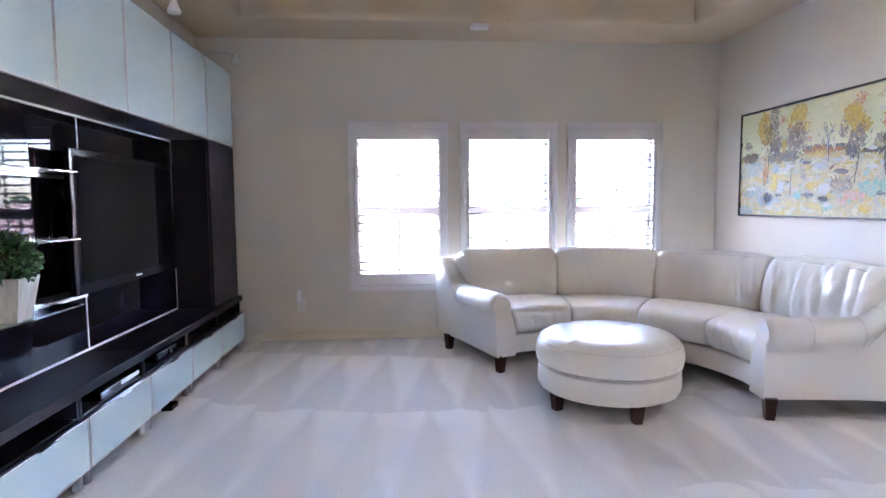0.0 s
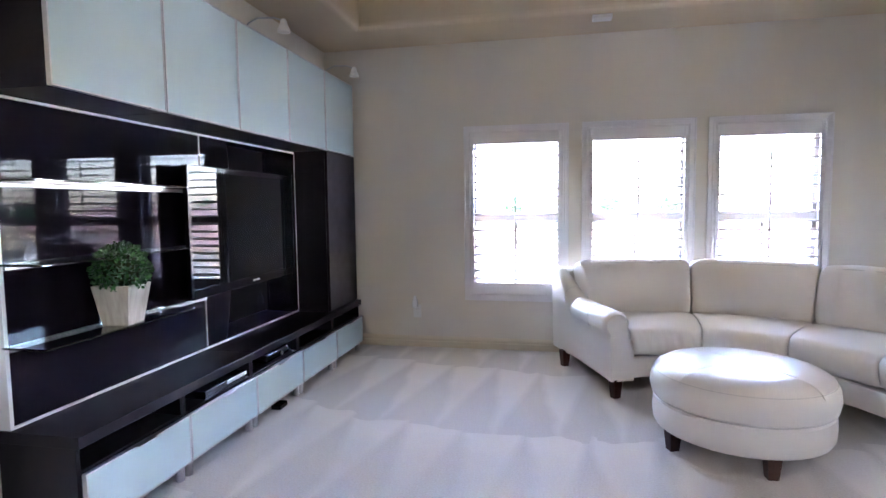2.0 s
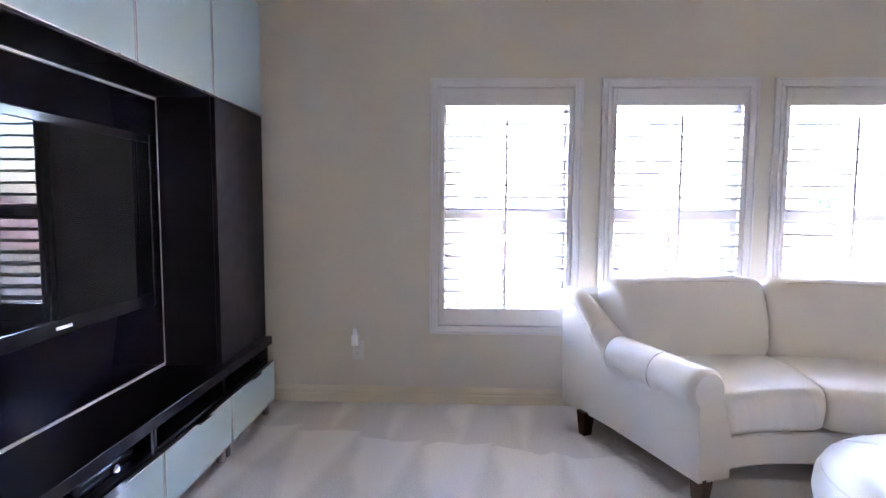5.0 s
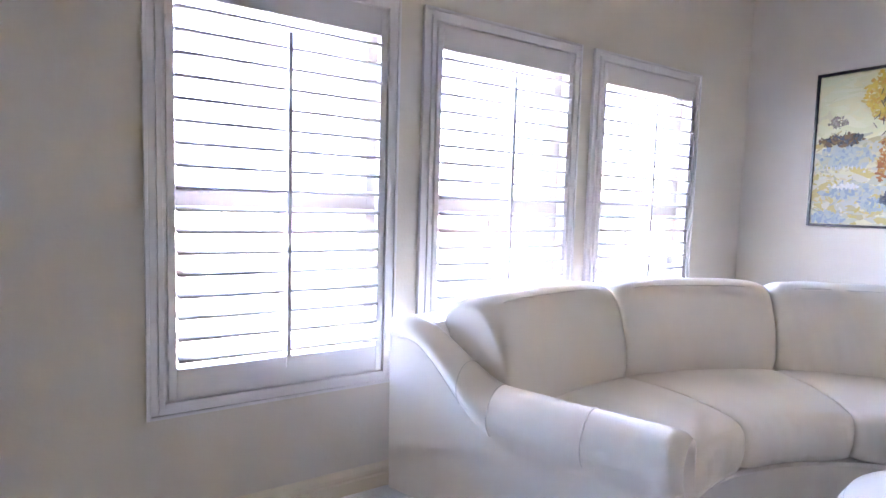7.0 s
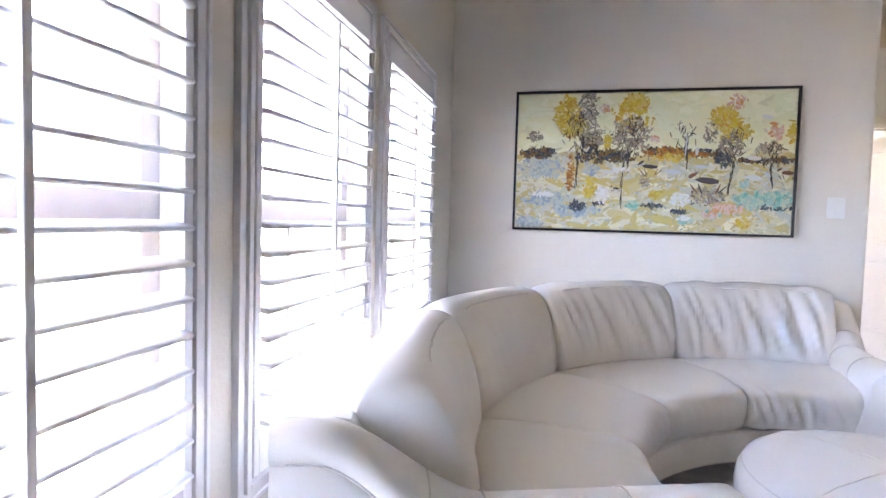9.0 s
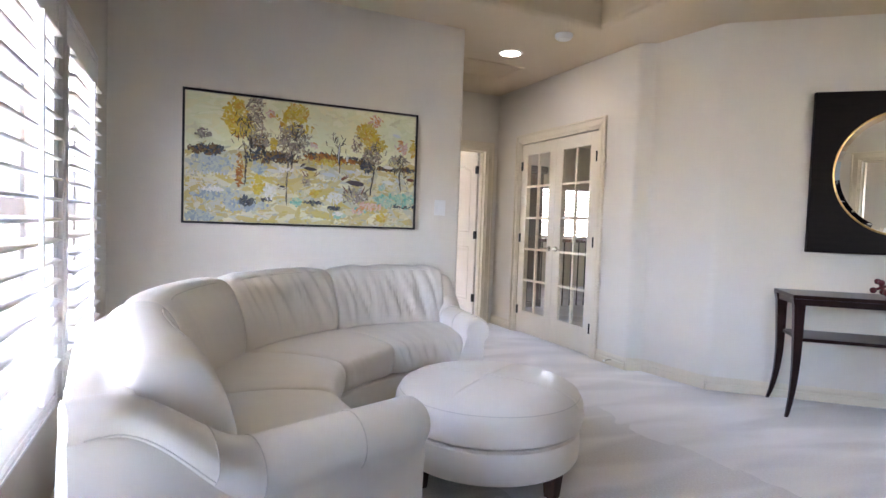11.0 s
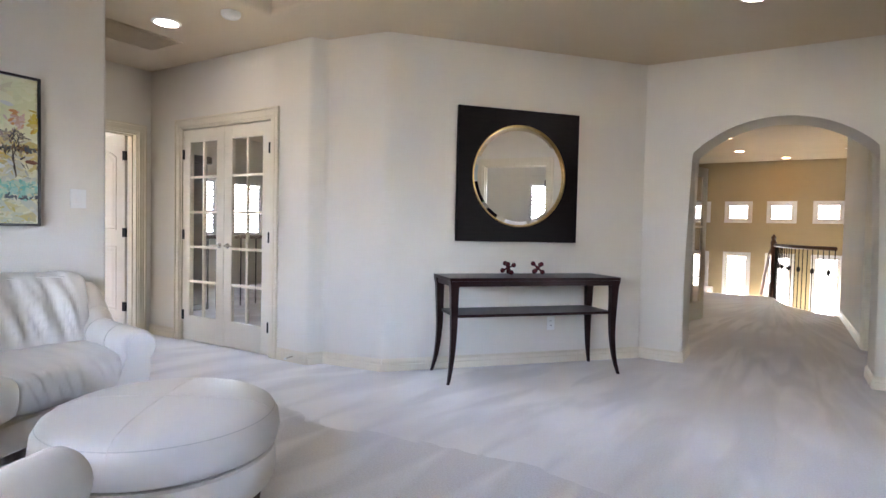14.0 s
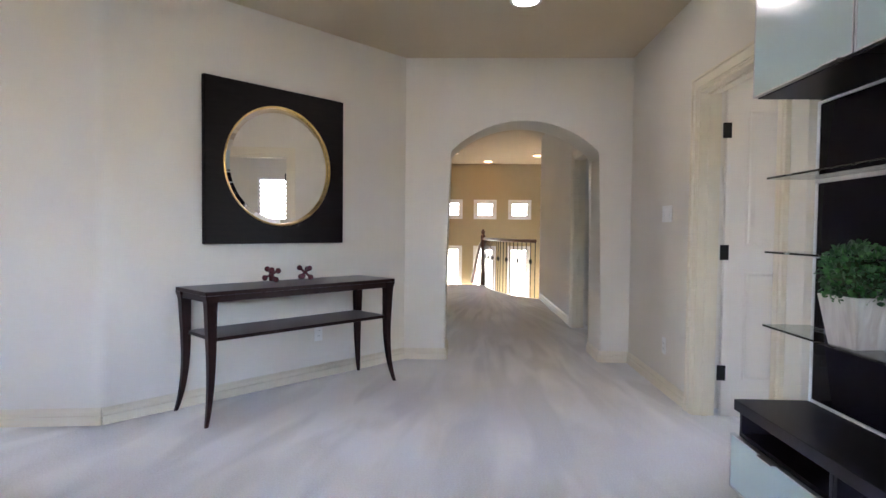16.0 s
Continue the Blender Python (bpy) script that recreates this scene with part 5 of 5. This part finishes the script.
v = thing("ceiling_vent", (5.14, -2.98, H), "tan louvered return-air grille in the ceiling", "vent")
part("frame", boxes((-0.225, -0.20, -0.305, 0.305, -0.012, -0.0005), (0.20, 0.225, -0.305, 0.305, -0.012, -0.0005), (-0.20, 0.20, -0.305, -0.28, -0.012, -0.0005), (-0.20, 0.20, 0.28, 0.305, -0.012, -0.0005), bevel=0.002), CEIL, v)
part("backing", boxes((-0.20, 0.20, -0.28, 0.28, -0.002, -0.0005)), mat("vent_shadow", (0.12, 0.10, 0.08), 0.9), v)
for k in range(26):
    y = -0.27 + 0.54 * k / 25
    part("slat", boxes((-0.20, 0.20, y - 0.003, y + 0.008, -0.011, -0.003)), CEIL, v)

# ---- stair railing in the hall ----
rail = thing("stair_railing", (0, 0, 0), "wrought iron balusters under a curved oak handrail", "railing")
curve = [(0.74, -12.5), (0.68, -12.0), (0.61, -11.55), (0.48, -11.1), (0.31, -10.74), (0.04, -10.32), (-0.04, -10.2)]


def along(pts, n):
    ps = [Vector(p) for p in pts]
    ln = [0.0]
    for a, b_ in zip(ps, ps[1:]):
        ln.append(ln[-1] + (b_ - a).length)
    out = []
    for i in range(n):
        s = ln[-1] * i / (n - 1)
        for k in range(len(ps) - 1):
            if s <= ln[k + 1] + 1e-9:
                out.append(ps[k].lerp(ps[k + 1], (s - ln[k]) / (ln[k + 1] - ln[k])))
                break
    return out


dense = along(curve, 24)
part("handrail", tube(bmesh.new(), [(p.x, p.y, 0.97) for p in dense], 0.032, 10), OAK, rail, "dark oak handrail", smooth=True)
part("newel_post", lathe(bmesh.new(), ((0.05, 0.0), (0.05, 0.25), (0.035, 0.28), (0.045, 0.5), (0.03, 0.75), (0.048, 0.82), (0.048, 1.0), (0.055, 1.02), (0.03, 1.06), (0.045, 1.12), (0.0, 1.18)), 16, (0.76, -12.45, 0)), OAK, rail, "turned oak newel post", smooth=True)
for i, p in enumerate(along(curve, 22)[1:]):
    bm = boxes((p.x - 0.007, p.x + 0.007, p.y - 0.007, p.y + 0.007, 0.0, 0.95))
    if i % 3 == 1:
        bmesh.ops.create_uvsphere(bm, u_segments=8, v_segments=6, radius=0.028, matrix=Matrix.Translation((p.x, p.y, 0.62)) @ Matrix.Diagonal((1, 1, 1.7, 1)))
    part("baluster", bm, IRON, rail)
# A second flight's rail goes down from the newel.
part("stair_handrail", tube(bmesh.new(), [(0.76, -12.5, 0.95), (0.82, -12.7, 0.80), (0.90, -13.2, 0.35), (0.96, -13.6, -0.05)], 0.032, 10), OAK, rail, smooth=True)

# Landing behind the french doors: railing and a dark armoire.
r2 = thing("landing_railing", (0, 0, 0), "wrought iron balusters and oak handrail on the landing", "railing")
part("handrail", boxes((7.0, 7.06, -8.6, -5.0, 0.93, 0.98), bevel=0.01), OAK, r2)
for k in range(28):
    y = -8.55 + 3.5 * k / 27
    part("baluster", boxes((7.023, 7.037, y - 0.007, y + 0.007, 0, 0.93)), IRON, r2)
am = thing("armoire", (7.55, -4.75, 0), "tall dark carved wooden armoire on the landing", "armoire")
part("body", boxes((-0.5, 0.5, -0.3, 0.3, 0.08, 1.9), bevel=0.01), CURTAIN, am)
part("cornice", boxes((-0.55, 0.55, -0.34, 0.34, 1.9, 2.0), bevel=0.02), CURTAIN, am)
part("plinth", boxes((-0.52, 0.52, -0.32, 0.32, 0.0, 0.08), bevel=0.008), CURTAIN, am)


# Bright windows in the rooms beyond.
def far_window(name, x0, x1, y0, y1, z0, z1, axis, bars, label):
    w_ = tagged(new(name), label, "window", "", "structure")
    t = 0.035
    if axis == "y":
        a, c = y0, y1
        mk = lambda u0, u1, v0, v1: boxes((x0, x1, u0, u1, v0, v1), bevel=0.003)
    else:
        a, c = x0, x1
        mk = lambda u0, u1, v0, v1: boxes((u0, u1, y0, y1, v0, v1), bevel=0.003)
    part("window_frame", mk(a, a + t, z0, z1), SHUTTER, w_)
    part("window_frame", mk(c - t, c, z0, z1), SHUTTER, w_)
    part("window_frame", mk(a + t, c - t, z0, z0 + t), SHUTTER, w_)
    part("window_frame", mk(a + t, c - t, z1 - t, z1), SHUTTER, w_)
    for k in range(1, bars):
        z = z0 + t + (z1 - z0 - 2 * t) * k / bars
        part("slat", mk(a + t, c - t, z - 0.011, z + 0.011), SHUTTER, w_)
    return w_


for a, b_ in WINS:
    far_window("window_stair_low", a, b_, FARY - 0.10, FARY - 0.04, -0.45, 0.72, "x", 22, "white shuttered window in the stairwell")
    far_window("window_stair_high", a, b_, FARY - 0.10, FARY - 0.04, 1.47, 1.81, "x", 8, "small white shuttered window high in the stairwell")
    bm = bmesh.new()
    for z0, z1 in ((-0.45, 0.72), (1.47, 1.81)):
        for q in ((a - 0.06, a - 0.002, z0 - 0.06, z1 + 0.06), (b_ + 0.002, b_ + 0.06, z0 - 0.06, z1 + 0.06), (a - 0.002, b_ + 0.002, z1 + 0.002, z1 + 0.06), (a - 0.002, b_ + 0.002, z0 - 0.06, z0 - 0.002)):
            box(bm, q[0], q[1], FARY, FARY + 0.02, q[2], q[3], bevel=0.003)
    solid("trim_stair_window", bm, SHUTTER, "white casing round the stairwell windows", "trim")
for y0 in (-7.75, -6.75):
    far_window("window_landing", 9.22, 9.28, y0, y0 + 0.7, 0.95, 1.9, "y", 14, "white shuttered window on the landing")
far_window("window_bedroom", 9.22, 9.28, -3.3, -2.1, 0.3, 2.1, "y", 14, "white shuttered bedroom window")
far_window("window_bathroom", -3.28, -3.22, -4.9, -3.3, 0.85, 2.0, "y", 16, "white shuttered bathroom window")

# ---- outside ----
GZ = -3.4
bm = bmesh.new()
vs = [bm.verts.new(p) for p in ((-3000, -3000, GZ), (3000, -3000, GZ), (3000, 3000, GZ), (-3000, 3000, GZ))]
bm.faces.new(vs)
solid("ground", bm, mat("dry_grass", (0.34, 0.31, 0.21), 0.95, col2=(0.20, 0.19, 0.10), scale=0.15), "dry grass ground outside", "ground")
ROOF = mat("brown_shingle", (0.16, 0.11, 0.10), 0.9, var=0.3, scale=8)
BLIND = mat("drawn_white_blind", (0.62, 0.60, 0.56), 0.6, var=0.05, scale=5)
STUCCO = mat("pale_stucco", (0.55, 0.50, 0.43), 0.85, var=0.1, scale=3)


def house(x, y, w_, d, h, rz):
    o = thing("house", (x, y, GZ), "pale stucco neighbouring house with a brown hipped roof", "house", "neighbouring houses", rz=rz)
    part("wall", boxes((-w_ / 2, w_ / 2, -d / 2, d / 2, 0, h)), STUCCO, o)
    e, rr = 0.5, 2.2
    bm = bmesh.new()
    v = [bm.verts.new(p) for p in ((-w_ / 2 - e, -d / 2 - e, h), (w_ / 2 + e, -d / 2 - e, h), (w_ / 2 + e, d / 2 + e, h), (-w_ / 2 - e, d / 2 + e, h), (-w_ / 2 + d / 2, 0, h + rr), (w_ / 2 - d / 2, 0, h + rr))]
    for q in ((0, 1, 5, 4), (2, 3, 4, 5), (1, 2, 5), (3, 0, 4), (3, 2, 1, 0)):
        bm.faces.new([v[i] for i in q])
    part("roof", bm, ROOF, o)
    for k in range(3):
        part("window", boxes((-w_ / 2 + w_ * (k + 0.5) / 3 - 0.5, -w_ / 2 + w_ * (k + 0.5) / 3 + 0.5, -d / 2 - 0.03, -d / 2 + 0.05, 1.0, 2.3)), BLIND, o, "window with drawn pale blinds")


house(-6, 19, 15, 10, 2.8, 4)
house(14, 24, 14, 10, 2.8, -6)
house(-27, 34, 15, 10, 2.8, 10)
house(38, 42, 15, 10, 2.8, -12)


def tree(x, y, h, seed):
    rn = random.Random(seed)
    o = thing("tree", (x, y, GZ), "leafy green tree in the neighbourhood", "tree", "trees outside")
    part("trunk", tube(bmesh.new(), [(0, 0, 0), (0.1, 0, h * 0.25), (0, 0.1, h * 0.5), (0.1, 0.1, h * 0.8)], [0.22, 0.17, 0.12, 0.05], 8), CURTAIN, o)
    bm = bmesh.new()
    for _ in range(260):
        a, z, q = rn.uniform(0, 6.28), rn.uniform(-1, 1), rn.random() ** 0.4
        c = Vector((math.cos(a) * math.sqrt(1 - z * z) * q * h * 0.36, math.sin(a) * math.sqrt(1 - z * z) * q * h * 0.36, h * 0.62 + z * q * h * 0.36))
        for _k in range(2):
            n_ = Vector((rn.gauss(0, 1), rn.gauss(0, 1), rn.gauss(0, 1))).normalized()
            t_ = n_.orthogonal().normalized() * h * 0.055
            s_ = n_.cross(t_).normalized() * h * 0.045
            bm.faces.new([bm.verts.new(c + t_ * p + s_ * r) for p, r in ((1, 0.2), (0.2, 1), (-0.9, 0.5), (-0.6, -0.9), (0.5, -0.8))])
    part("crown", bm, LEAF, o)


rn = random.Random(2)
for k in range(26):
    tree(-140 + k * 11 + rn.uniform(-2, 2), 85 + rn.uniform(-8, 40), rn.uniform(4.5, 7.0), k)
